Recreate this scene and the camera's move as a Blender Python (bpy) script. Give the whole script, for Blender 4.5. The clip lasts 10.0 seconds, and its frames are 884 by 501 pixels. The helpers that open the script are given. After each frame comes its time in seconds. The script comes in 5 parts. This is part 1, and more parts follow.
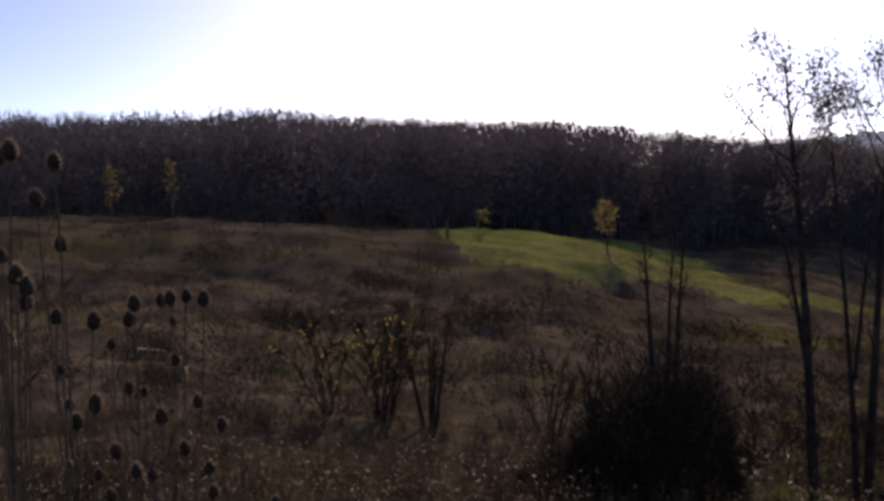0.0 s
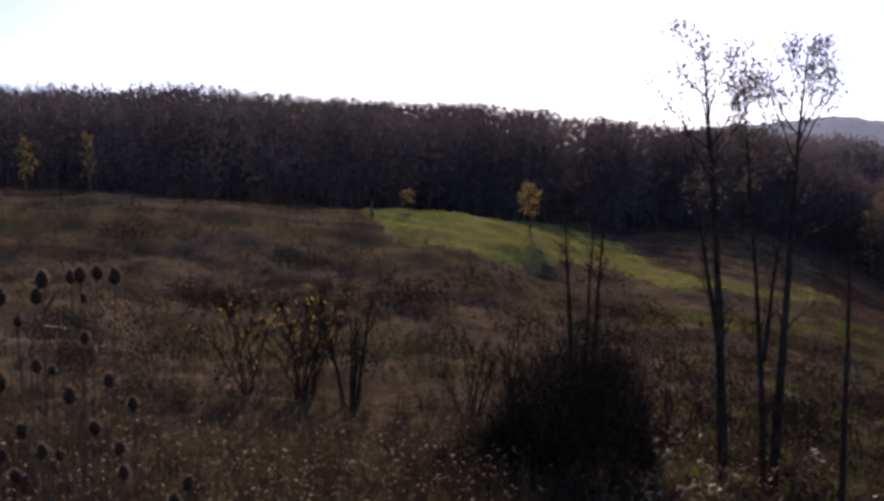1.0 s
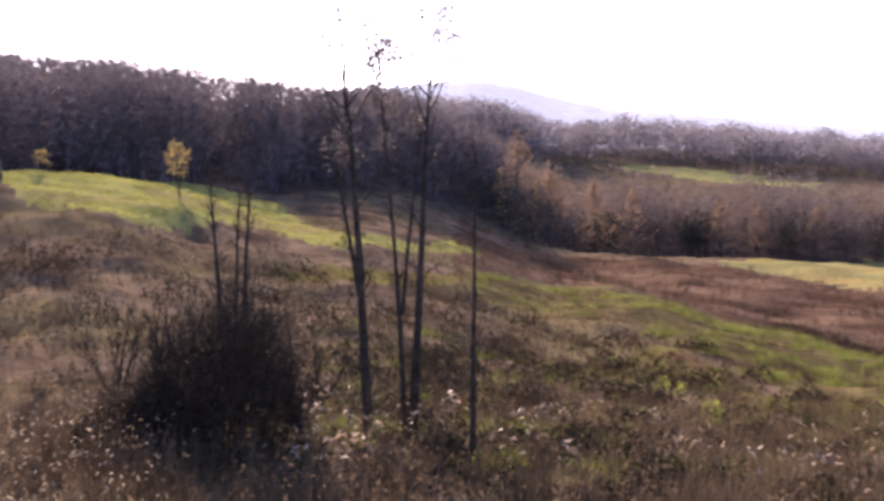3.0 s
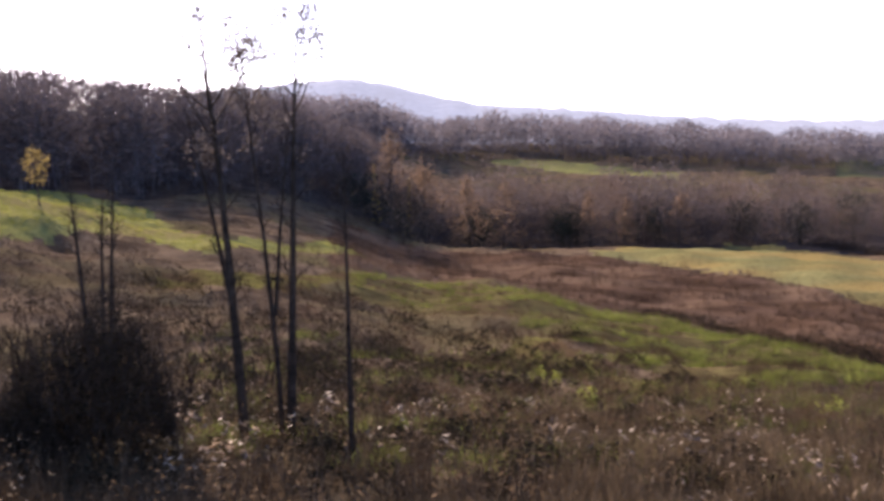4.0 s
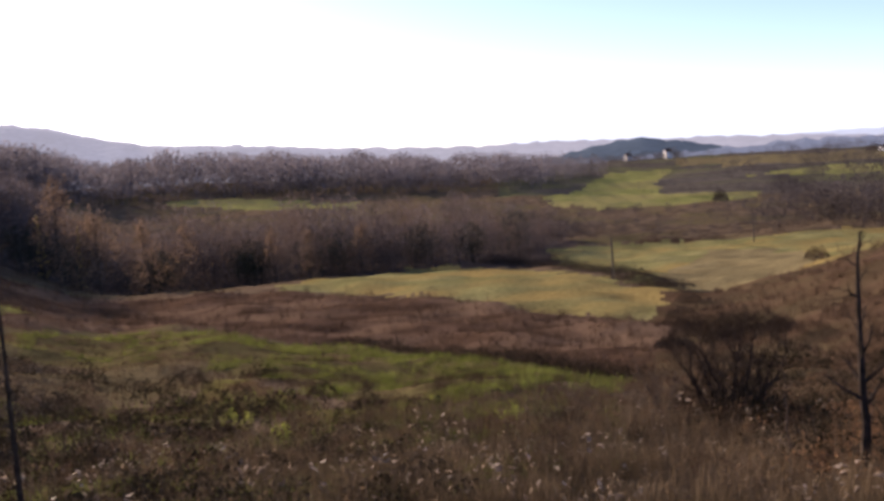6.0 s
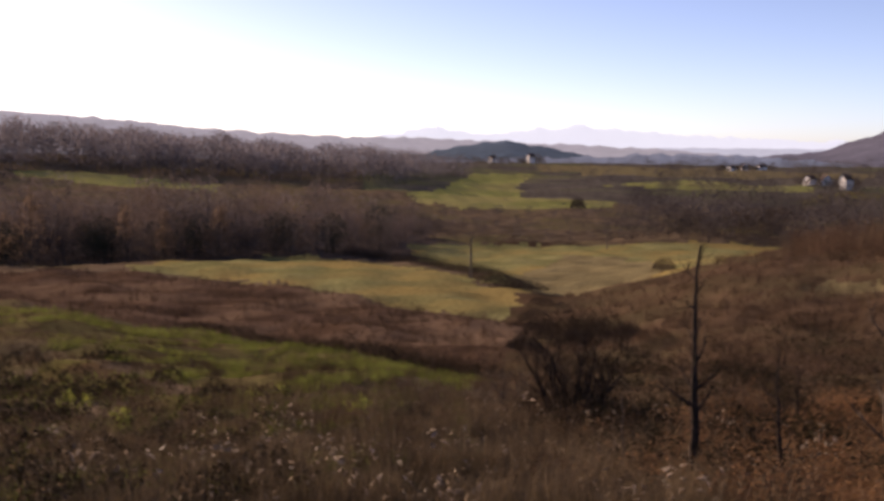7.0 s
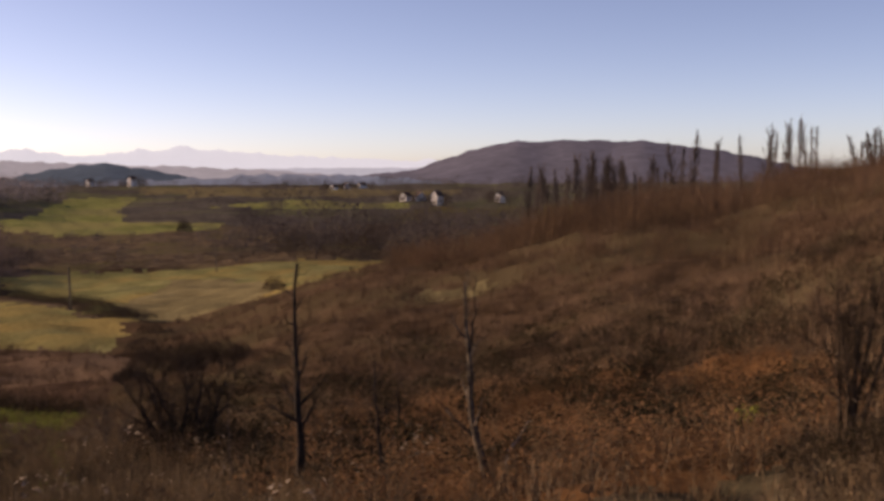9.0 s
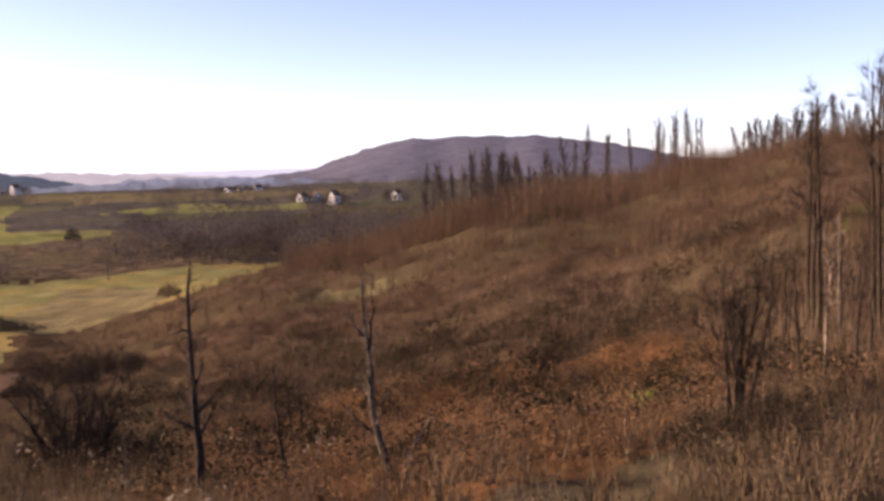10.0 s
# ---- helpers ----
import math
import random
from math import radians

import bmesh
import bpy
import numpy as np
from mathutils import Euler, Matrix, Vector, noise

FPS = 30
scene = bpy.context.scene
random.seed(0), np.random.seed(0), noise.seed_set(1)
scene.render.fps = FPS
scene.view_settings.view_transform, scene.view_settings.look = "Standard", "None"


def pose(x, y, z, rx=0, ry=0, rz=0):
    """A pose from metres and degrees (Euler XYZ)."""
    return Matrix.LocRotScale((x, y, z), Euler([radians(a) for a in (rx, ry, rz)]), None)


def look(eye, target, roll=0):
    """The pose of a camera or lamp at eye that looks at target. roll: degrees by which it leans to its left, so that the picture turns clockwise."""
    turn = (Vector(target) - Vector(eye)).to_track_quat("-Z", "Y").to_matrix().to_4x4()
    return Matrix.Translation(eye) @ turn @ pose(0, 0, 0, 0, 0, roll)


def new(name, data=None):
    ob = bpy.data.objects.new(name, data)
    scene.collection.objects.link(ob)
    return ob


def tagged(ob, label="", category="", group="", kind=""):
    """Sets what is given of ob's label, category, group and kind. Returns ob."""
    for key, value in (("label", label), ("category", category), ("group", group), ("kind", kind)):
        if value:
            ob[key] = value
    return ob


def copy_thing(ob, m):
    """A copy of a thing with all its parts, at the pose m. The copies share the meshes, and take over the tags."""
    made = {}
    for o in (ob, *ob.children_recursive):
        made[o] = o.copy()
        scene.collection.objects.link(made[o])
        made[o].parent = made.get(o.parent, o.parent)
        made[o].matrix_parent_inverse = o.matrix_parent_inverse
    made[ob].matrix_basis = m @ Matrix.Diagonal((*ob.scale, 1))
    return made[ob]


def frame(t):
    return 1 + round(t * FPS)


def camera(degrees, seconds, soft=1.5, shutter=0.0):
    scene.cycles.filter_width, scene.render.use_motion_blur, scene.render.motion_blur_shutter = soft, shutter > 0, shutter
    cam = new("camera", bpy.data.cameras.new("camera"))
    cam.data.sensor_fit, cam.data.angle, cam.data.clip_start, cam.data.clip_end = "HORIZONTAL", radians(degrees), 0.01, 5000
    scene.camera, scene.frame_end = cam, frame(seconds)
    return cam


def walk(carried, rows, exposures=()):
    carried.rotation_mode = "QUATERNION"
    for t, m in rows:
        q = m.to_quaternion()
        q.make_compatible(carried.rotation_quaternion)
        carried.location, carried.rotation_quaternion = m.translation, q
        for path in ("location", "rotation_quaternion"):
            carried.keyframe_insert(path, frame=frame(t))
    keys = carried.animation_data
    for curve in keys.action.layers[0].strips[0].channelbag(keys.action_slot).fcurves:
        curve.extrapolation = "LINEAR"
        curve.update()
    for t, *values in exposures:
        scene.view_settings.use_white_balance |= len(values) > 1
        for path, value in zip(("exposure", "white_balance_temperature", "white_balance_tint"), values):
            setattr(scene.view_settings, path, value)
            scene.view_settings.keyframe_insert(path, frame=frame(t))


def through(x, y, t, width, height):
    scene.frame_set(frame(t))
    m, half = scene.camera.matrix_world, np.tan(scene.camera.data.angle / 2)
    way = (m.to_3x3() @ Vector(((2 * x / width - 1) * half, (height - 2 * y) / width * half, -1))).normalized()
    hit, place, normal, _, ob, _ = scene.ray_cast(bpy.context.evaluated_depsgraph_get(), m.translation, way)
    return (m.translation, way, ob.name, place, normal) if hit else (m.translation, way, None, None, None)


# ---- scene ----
# The camera is held at arm's length by someone who turns on the spot, at the top of a bank.
EYE, REACH = 1.65, 0.4
LOOKS = (
    (0, 3.04, -3.02, -0.81),
    (0.5, 0.91, -3.88, -0.84),
    (1, -1.32, -4.18, 0.27),
    (1.5, -3.52, -6.00, 1.21),
    (2, -5.84, -6.91, 0.46),
    (2.5, -13.49, -6.65, 1.61),
    (3, -21.15, -6.39, 0.37),
    (3.2, -22.80, -6.22, -0.11),
    (4.3, -32.25, -6.51, -1.19),
    (4.5, -35.55, -6.31, -1.26),
    (5, -39.09, -5.91, -0.66),
    (5.5, -42.77, -5.61, -2.27),
    (6.8, -52.71, -5.38, -1.99),
    (7, -54.53, -6.00, 0.22),
    (7.5, -59.52, -5.56, 0.86),
    (8, -64.61, -4.93, 0.06),
    (8.5, -71.19, -4.86, -1.18),
    (9, -76.85, -4.87, -0.55),
    (9.5, -79.90, -4.97, -0.86),
    (10, -82.68, -5.12, -2.06),
)


def held(yaw, pitch, roll):
    a = radians(yaw)
    return pose(-REACH * math.sin(a), REACH * math.cos(a), EYE, 90 + pitch, 0, yaw) @ pose(0, 0, 0, 0, 0, roll)


cam = camera(48.0, 10.0, soft=3.2, shutter=0.35)
walk(cam, [(t, held(*turn)) for t, *turn in LOOKS],
     exposures=((0, 0.0, 6900, 25), (0.5, 0.12, 6900, 27), (1.0, 0.27, 6900, 29), (1.5, 0.5, 6900, 32), (2.0, 1.05, 7000, 36), (2.5, 2.35, 7000, 39), (3.2, 2.05, 7000, 32), (4.5, 1.6, 7000, 28), (5.5, 1.34, 7100, 28), (7.0, 0.7, 8200, 33), (7.5, 0.62, 8600, 34), (9.0, 0.42, 9100, 34), (9.5, 0.38, 9100, 34), (10, 1.27, 8400, 37)))

# ---- light: a low late-autumn sun ahead, over the wood ----
SUN_BEARING, SUN_HEIGHT = 3.0, 19.0
world = bpy.data.worlds.new("sky")
scene.world = world
world.use_nodes = True
sky = world.node_tree.nodes.new("ShaderNodeTexSky")
sky.sky_type, sky.sun_disc = "NISHITA", False
sky.sun_elevation, sky.sun_rotation = radians(SUN_HEIGHT), radians(SUN_BEARING)
sky.air_density, sky.dust_density, sky.ozone_density = 0.52, 0.5, 3.2
sky.altitude = 150
back = world.node_tree.nodes["Background"]
back.inputs["Strength"].default_value = 0.137
world.node_tree.links.new(sky.outputs[0], back.inputs["Color"])
sun = new("sun", bpy.data.lights.new("sun", "SUN"))
sun.data.energy, sun.data.angle, sun.data.color = 5.0, radians(0.5), (1.0, 0.88, 0.7)
sun.matrix_world = look((60 * math.sin(radians(SUN_BEARING)), 60 * math.cos(radians(SUN_BEARING)), 60 * math.tan(radians(SUN_HEIGHT))), (0, 0, 0))

# ---- materials ----


def ramp(nodes, links, fac, stops):
    r = nodes.new("ShaderNodeValToRGB")
    el = r.color_ramp.elements
    while len(el) < len(stops):
        el.new(0.5)
    for e, (p, c) in zip(el, stops):
        e.position, e.color = p, (*c, 1)
    links.new(fac, r.inputs[0])
    return r.outputs[0]


def surface(name, dark, light, size, rough=0.85, fine=8.0, bump=0.4, through=0.0, island=0.0, patch=None, patch_size=20.0, gloss=0.2):
    """Two scales of noise between two colours, an optional third colour in patches, fine relief; through: the share of light let through, as leaves do."""
    m = bpy.data.materials.new(name)
    m.use_nodes = True
    nodes, links = m.node_tree.nodes, m.node_tree.links
    p = nodes["Principled BSDF"]
    co = nodes.new("ShaderNodeTexCoord").outputs["Object"]

    def noisy(scale, detail=6.0, ratio=0.6):
        n = nodes.new("ShaderNodeTexNoise")
        n.inputs["Scale"].default_value, n.inputs["Detail"].default_value, n.inputs["Roughness"].default_value = scale, detail, ratio
        links.new(co, n.inputs["Vector"])
        return n.outputs["Fac"]

    def blend(kind, f, a, b):
        x = nodes.new("ShaderNodeMix")
        x.data_type, x.blend_type = "RGBA", kind
        if isinstance(f, float):
            x.inputs[0].default_value = f
        else:
            links.new(f, x.inputs[0])
        for s, v in ((x.inputs[6], a), (x.inputs[7], b)):
            if isinstance(v, tuple):
                s.default_value = (*v, 1)
            else:
                links.new(v, s)
        return x.outputs[2]

    col = ramp(nodes, links, noisy(1 / size), ((0.34, dark), (0.66, light)))
    if patch:
        where = nodes.new("ShaderNodeMapRange")
        where.inputs["From Min"].default_value, where.inputs["From Max"].default_value = 0.48, 0.62
        links.new(noisy(1 / patch_size, 3.0), where.inputs["Value"])
        col = blend("MIX", where.outputs[0], col, patch)
    grain = ramp(nodes, links, noisy(fine / size, 4.0, 0.7), ((0.3, (0.55, 0.55, 0.55)), (0.7, (1.35, 1.35, 1.35))))
    col = blend("MULTIPLY", 0.8, col, grain)
    if island:
        g = nodes.new("ShaderNodeNewGeometry")
        col = blend("MULTIPLY", 1.0, col, ramp(nodes, links, g.outputs["Random Per Island"], ((0.0, (1 - island,) * 3), (1.0, (1 + island,) * 3))))
    links.new(col, p.inputs["Base Color"])
    p.inputs["Roughness"].default_value = rough
    p.inputs["Specular IOR Level"].default_value = gloss
    if bump:
        b = nodes.new("ShaderNodeBump")
        b.inputs["Strength"].default_value, b.inputs["Distance"].default_value = bump, size * 0.05
        links.new(noisy(fine / size), b.inputs["Height"])
        links.new(b.outputs[0], p.inputs["Normal"])
    if through:
        t = nodes.new("ShaderNodeBsdfTranslucent")
        links.new(col, t.inputs["Color"])
        mix = nodes.new("ShaderNodeMixShader")
        mix.inputs[0].default_value = through
        links.new(p.outputs[0], mix.inputs[1])
        links.new(t.outputs[0], mix.inputs[2])
        links.new(mix.outputs[0], nodes["Material Output"].inputs["Surface"])
    return m


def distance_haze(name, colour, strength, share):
    """Far hills: the haze of kilometres of air is painted as colour and glow."""
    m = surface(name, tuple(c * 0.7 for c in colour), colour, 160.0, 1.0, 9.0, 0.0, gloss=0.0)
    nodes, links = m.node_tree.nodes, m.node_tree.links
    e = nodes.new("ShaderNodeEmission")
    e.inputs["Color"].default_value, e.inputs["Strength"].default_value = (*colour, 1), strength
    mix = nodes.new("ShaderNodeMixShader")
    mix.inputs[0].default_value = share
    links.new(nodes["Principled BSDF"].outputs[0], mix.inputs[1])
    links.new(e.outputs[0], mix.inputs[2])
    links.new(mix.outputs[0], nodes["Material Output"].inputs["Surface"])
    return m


BRUSH = surface("brush_ground", (0.05, 0.037, 0.026), (0.145, 0.11, 0.076), 3.5, fine=14, patch=(0.095, 0.081, 0.043), patch_size=18, gloss=0.0)
LITTER = surface("leaf_litter", (0.032, 0.026, 0.017), (0.118, 0.094, 0.062), 0.7, fine=9, patch=(0.064, 0.055, 0.034), patch_size=2, gloss=0.0)
GREEN = surface("grass_sward", (0.056, 0.051, 0.02), (0.118, 0.112, 0.038), 2.2, fine=10, patch=(0.075, 0.052, 0.03), patch_size=5, gloss=0.0)
STRIP = surface("rough_strip", (0.05, 0.043, 0.022), (0.108, 0.094, 0.042), 2.2, fine=10, patch=(0.078, 0.056, 0.034), patch_size=5, gloss=0.0)
MEADOW = surface("meadow_sward", (0.12, 0.127, 0.044), (0.2, 0.203, 0.073), 3.0, fine=12, patch=(0.19, 0.165, 0.07), patch_size=16, gloss=0.0)
FAR_GRASS = surface("far_pasture", (0.128, 0.14, 0.048), (0.208, 0.215, 0.08), 9.0, fine=12, patch=(0.185, 0.175, 0.075), patch_size=40, gloss=0.0)
WHEAT = surface("young_crop", (0.112, 0.112, 0.048), (0.18, 0.172, 0.079), 9.0, fine=16, patch=(0.2, 0.155, 0.062), patch_size=30, gloss=0.0)
VALLEY_LAND = surface("valley_stubble", (0.05, 0.047, 0.042), (0.1, 0.09, 0.076), 30.0, fine=12, patch=(0.09, 0.094, 0.052), patch_size=70, gloss=0.0)
WEED = surface("red_brown_weeds", (0.036, 0.023, 0.016), (0.1, 0.065, 0.046), 5.0, fine=12, patch=(0.122, 0.084, 0.058), patch_size=20, gloss=0.0)
HILL_WEED = surface("hillside_weeds", (0.032, 0.021, 0.014), (0.088, 0.059, 0.039), 3.0, fine=12, patch=(0.064, 0.05, 0.03), patch_size=14, gloss=0.0)
BRACKEN = surface("bracken_ground", (0.045, 0.024, 0.013), (0.135, 0.07, 0.033), 1.6, fine=10, patch=(0.035, 0.024, 0.014), patch_size=4, gloss=0.0)
WOODFLOOR = surface("wood_floor", (0.035, 0.029, 0.025), (0.085, 0.067, 0.058), 4.0, gloss=0.0)
HAYFIELD = surface("pale_rough_grass", (0.098, 0.083, 0.046), (0.172, 0.147, 0.08), 6.0, fine=14, gloss=0.0)
BARK = surface("grey_bark", (0.035, 0.026, 0.02), (0.12, 0.09, 0.068), 0.12, fine=6, bump=0.6, gloss=0.1)
BARK_DARK = surface("dark_bark", (0.022, 0.016, 0.012), (0.07, 0.05, 0.036), 0.12, fine=6, bump=0.6, gloss=0.03)
BARK_BLACK = surface("blackish_bark", (0.012, 0.009, 0.007), (0.045, 0.033, 0.026), 0.12, fine=6, bump=0.6, gloss=0.1)
BARK_PALE = surface("pale_bark", (0.03, 0.022, 0.016), (0.3, 0.23, 0.165), 0.16, fine=4, bump=0.5, gloss=0.15)
# pale mottles stand for sunlit patches on dark bark
BARK_SUN_MOTTLED = surface("sun_mottled_bark", (0.013, 0.01, 0.008), (0.13, 0.1, 0.073), 0.14, fine=4, bump=0.5, gloss=0.15)
TWIGS = surface("bare_twigs", (0.062, 0.054, 0.056), (0.15, 0.129, 0.132), 14.0, through=0.22, bump=0.0, gloss=0.0)
VALLEY_TWIGS = surface("valley_twigs", (0.052, 0.045, 0.043), (0.205, 0.17, 0.156), 11.0, through=0.3, bump=0.0, gloss=0.0, patch=(0.15, 0.108, 0.086), patch_size=18)
TWIGS_WARM = surface("warm_twigs", (0.048, 0.032, 0.024), (0.136, 0.09, 0.064), 9.0, through=0.2, bump=0.0, island=0.2, gloss=0.0, patch=(0.088, 0.074, 0.044), patch_size=14)
POPLAR_TWIGS = surface("poplar_twigs", (0.07, 0.058, 0.053), (0.19, 0.156, 0.14), 5.0, through=0.15, bump=0.0, gloss=0.0)
CONIFER = surface("dark_conifer", (0.016, 0.02, 0.014), (0.05, 0.058, 0.042), 9.0, through=0.1, bump=0.0, gloss=0.0)
DUSK_TWIGS = surface("dusky_twigs", (0.032, 0.027, 0.027), (0.1, 0.082, 0.08), 9.0, through=0.2, bump=0.0, gloss=0.0)
HEDGE_TWIGS = surface("hedge_twigs", (0.036, 0.032, 0.032), (0.125, 0.108, 0.102), 22.0, through=0.25, bump=0.0, gloss=0.0)
THICKET_TWIGS = surface("reddish_shoots", (0.056, 0.037, 0.027), (0.152, 0.097, 0.066), 8.0, through=0.25, bump=0.0, island=0.15, gloss=0.0, patch=(0.105, 0.07, 0.045), patch_size=12)
# bluish and lifted: the haze over the far wood is put into this colour
HAZED_TWIGS = surface("hazed_far_twigs", (0.082, 0.077, 0.086), (0.205, 0.187, 0.203), 22.0, through=0.42, bump=0.0, gloss=0.0)
COPSE = surface("copse_twigs", (0.03, 0.024, 0.02), (0.085, 0.064, 0.05), 9.0, through=0.1, bump=0.0, gloss=0.0)
HILL_TWIGS = surface("hill_scrub_twigs", (0.046, 0.031, 0.02), (0.133, 0.087, 0.056), 8.0, through=0.12, bump=0.0, gloss=0.0)
# paleness stands partly for sun on the stalks
TALL_STALK = surface("pale_sunlit_stalk", (0.075, 0.052, 0.033), (0.25, 0.18, 0.118), 1.5, through=0.2, island=0.6, bump=0.0, gloss=0.0)
STALK = surface("pale_stalk", (0.068, 0.05, 0.031), (0.2, 0.149, 0.094), 2.0, through=0.2, island=0.5, bump=0.0, gloss=0.0)
HILL_GRASS = surface("dark_hill_grass", (0.054, 0.042, 0.029), (0.158, 0.122, 0.085), 9.0, through=0.08, island=0.3, bump=0.0, gloss=0.0)
DRY_LEAF = surface("dry_leaf", (0.056, 0.04, 0.025), (0.172, 0.124, 0.08), 0.9, rough=0.7, through=0.36, island=0.3, bump=0.0, gloss=0.0)
DRY_GRASS = surface("dry_grass", (0.045, 0.031, 0.019), (0.135, 0.092, 0.056), 7.0, through=0.1, island=0.3, bump=0.0, gloss=0.0)
GREEN_BLADE = surface("green_blade", (0.068, 0.084, 0.022), (0.165, 0.19, 0.05), 4.0, through=0.4, island=0.35, bump=0.0, gloss=0.0)
# whitish colour stands for sun glints on dry leaves
GLINT_LEAF = surface("glint_pale_leaf", (0.2, 0.165, 0.12), (0.46, 0.38, 0.28), 0.5, rough=0.8, through=0.3, island=0.5, bump=0.0, gloss=0.05)
RUSSET = surface("russet_briar_leaf", (0.056, 0.035, 0.023), (0.15, 0.095, 0.06), 5.0, through=0.2, island=0.18, bump=0.0, gloss=0.0)
RUST_LEAF = surface("rust_frond", (0.116, 0.066, 0.036), (0.288, 0.167, 0.09), 3.0, through=0.3, island=0.2, bump=0.0, gloss=0.0)
YELLOW_LEAF = surface("yellow_leaf", (0.4, 0.27, 0.05), (0.65, 0.5, 0.12), 1.0, through=0.5, island=0.35, bump=0.0)
FADED_LEAF = surface("faded_leaf", (0.19, 0.14, 0.05), (0.36, 0.27, 0.1), 1.0, through=0.35, island=0.35, bump=0.0)
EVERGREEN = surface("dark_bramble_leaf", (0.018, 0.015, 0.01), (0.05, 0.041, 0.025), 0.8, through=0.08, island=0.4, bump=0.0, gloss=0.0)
LARCH = surface("larch_needles", (0.115, 0.082, 0.058), (0.24, 0.168, 0.118), 3.0, through=0.4, island=0.3, bump=0.0, gloss=0.0)
LIME_LEAF = surface("lime_leaf", (0.14, 0.16, 0.03), (0.32, 0.34, 0.08), 1.0, through=0.45, island=0.35, bump=0.0)
PALE_LEAF = surface("pale_fallen_leaf", (0.13, 0.1, 0.072), (0.34, 0.27, 0.2), 0.5, rough=0.6, through=0.4, island=0.6, bump=0.0, gloss=0.15)
WEED_BLADE = surface("brown_stalks", (0.05, 0.033, 0.023), (0.16, 0.108, 0.076), 9.0, through=0.2, island=0.4, bump=0.0, gloss=0.0)
MEADOW_BLADE = surface("meadow_blade", (0.125, 0.138, 0.032), (0.225, 0.235, 0.064), 3.0, through=0.45, island=0.25, bump=0.0, gloss=0.0)
# pale spines over the dark head colour stand for its sunlit rim
RIM_SPINE = surface("rim_lit_spine", (0.18, 0.132, 0.09), (0.3, 0.234, 0.168), 0.05, through=0.6, bump=0.0)
TEASEL = surface("teasel_head", (0.02, 0.013, 0.009), (0.065, 0.042, 0.026), 0.02, bump=0.8)
POLE_WOOD = surface("weathered_pole", (0.05, 0.042, 0.036), (0.12, 0.1, 0.085), 0.4)
HOUSE_WHITE = surface("white_render", (0.68, 0.66, 0.62), (0.82, 0.81, 0.78), 2.0)
ROOF = surface("roof_tiles", (0.04, 0.028, 0.026), (0.09, 0.06, 0.052), 1.5)
DARK_GLASS = surface("window_glass", (0.02, 0.022, 0.026), (0.04, 0.045, 0.05), 1.0, rough=0.15, bump=0.0, gloss=0.5)

# ---- ground ----
# ground height along bearings: distance -> height over the path
STEPS = (0, 10, 25, 50, 90, 112, 150, 225, 420, 650, 1000)
PROFILES = {
    -25: (0, -1.4, -3.2, -3.6, 0.4, 0.3, -0.4, 6.0, 18, 10, -5),
    0: (0, -1.6, -3.7, -4.3, -1.5, -2.3, -3.6, 4.0, 14, 8, -8),
    15: (0, -1.8, -4.3, -6.0, -6.4, -6.4, -6.3, 0.0, 10, 5, -10),
    30: (0, -2.0, -4.5, -7.7, -11.8, -13.6, -15.8, -23.0, -14, -4, -14),
    45: (0, -2.1, -4.6, -9.3, -13.8, -15.0, -16.4, -23.2, -16.4, -9, -14),
    60: (0, -2.1, -4.8, -9.9, -14.4, -15.8, -17.8, -22.4, -21.4, -18, -14),
    75: (0, -1.9, -4.9, -8.0, -8.8, -9.8, -13.2, -21.5, -23.4, -21.0, -17),
    90: (0, -1.5, -4.1, -5.6, -3.4, -3.5, -8.0, -18.0, -22.0, -21.0, -17),
    106: (0, -0.9, -2.4, -1.2, 2.2, 2.6, 1.0, -6.0, -16.0, -18.0, -17),
    140: (0, -0.4, -0.8, 0.0, 2.0, 2.6, 3.0, 0.0, -8.0, -14.0, -17),
}


def smooth(xs, ys, x):
    """Monotone-looking cubic through knots (Catmull-Rom slopes, limited)."""
    xs, ys = np.asarray(xs, float), np.asarray(ys, float)
    s = np.diff(ys, axis=0) / np.diff(xs)[:, None]
    m = np.zeros_like(ys)
    m[1:-1] = np.where(s[1:] * s[:-1] > 0, 2 * s[1:] * s[:-1] / (s[1:] + s[:-1] + 1e-12), 0)
    m[0], m[-1] = s[0], s[-1]
    i = np.clip(np.searchsorted(xs, x) - 1, 0, len(xs) - 2)
    h = (xs[i + 1] - xs[i])
    u = np.clip((x - xs[i]) / h, 0, 1)
    h, u = h[:, None], u[:, None]
    return (ys[i] * (1 + 2 * u) * (1 - u) ** 2 + m[i] * h * u * (1 - u) ** 2
            + ys[i + 1] * u * u * (3 - 2 * u) + m[i + 1] * h * u * u * (u - 1))


def wave(x, y, size, seed):
    """Soft random waves, about -1 to 1."""
    r = np.random.RandomState(seed)
    out = 0
    for k in range(7):
        a, f, p = r.uniform(0, 6.28), r.uniform(0.6, 1.7) * 6.28 / size, r.uniform(0, 6.28)
        out = out + np.sin((x * np.cos(a) + y * np.sin(a)) * f + p)
    return out / 3.2


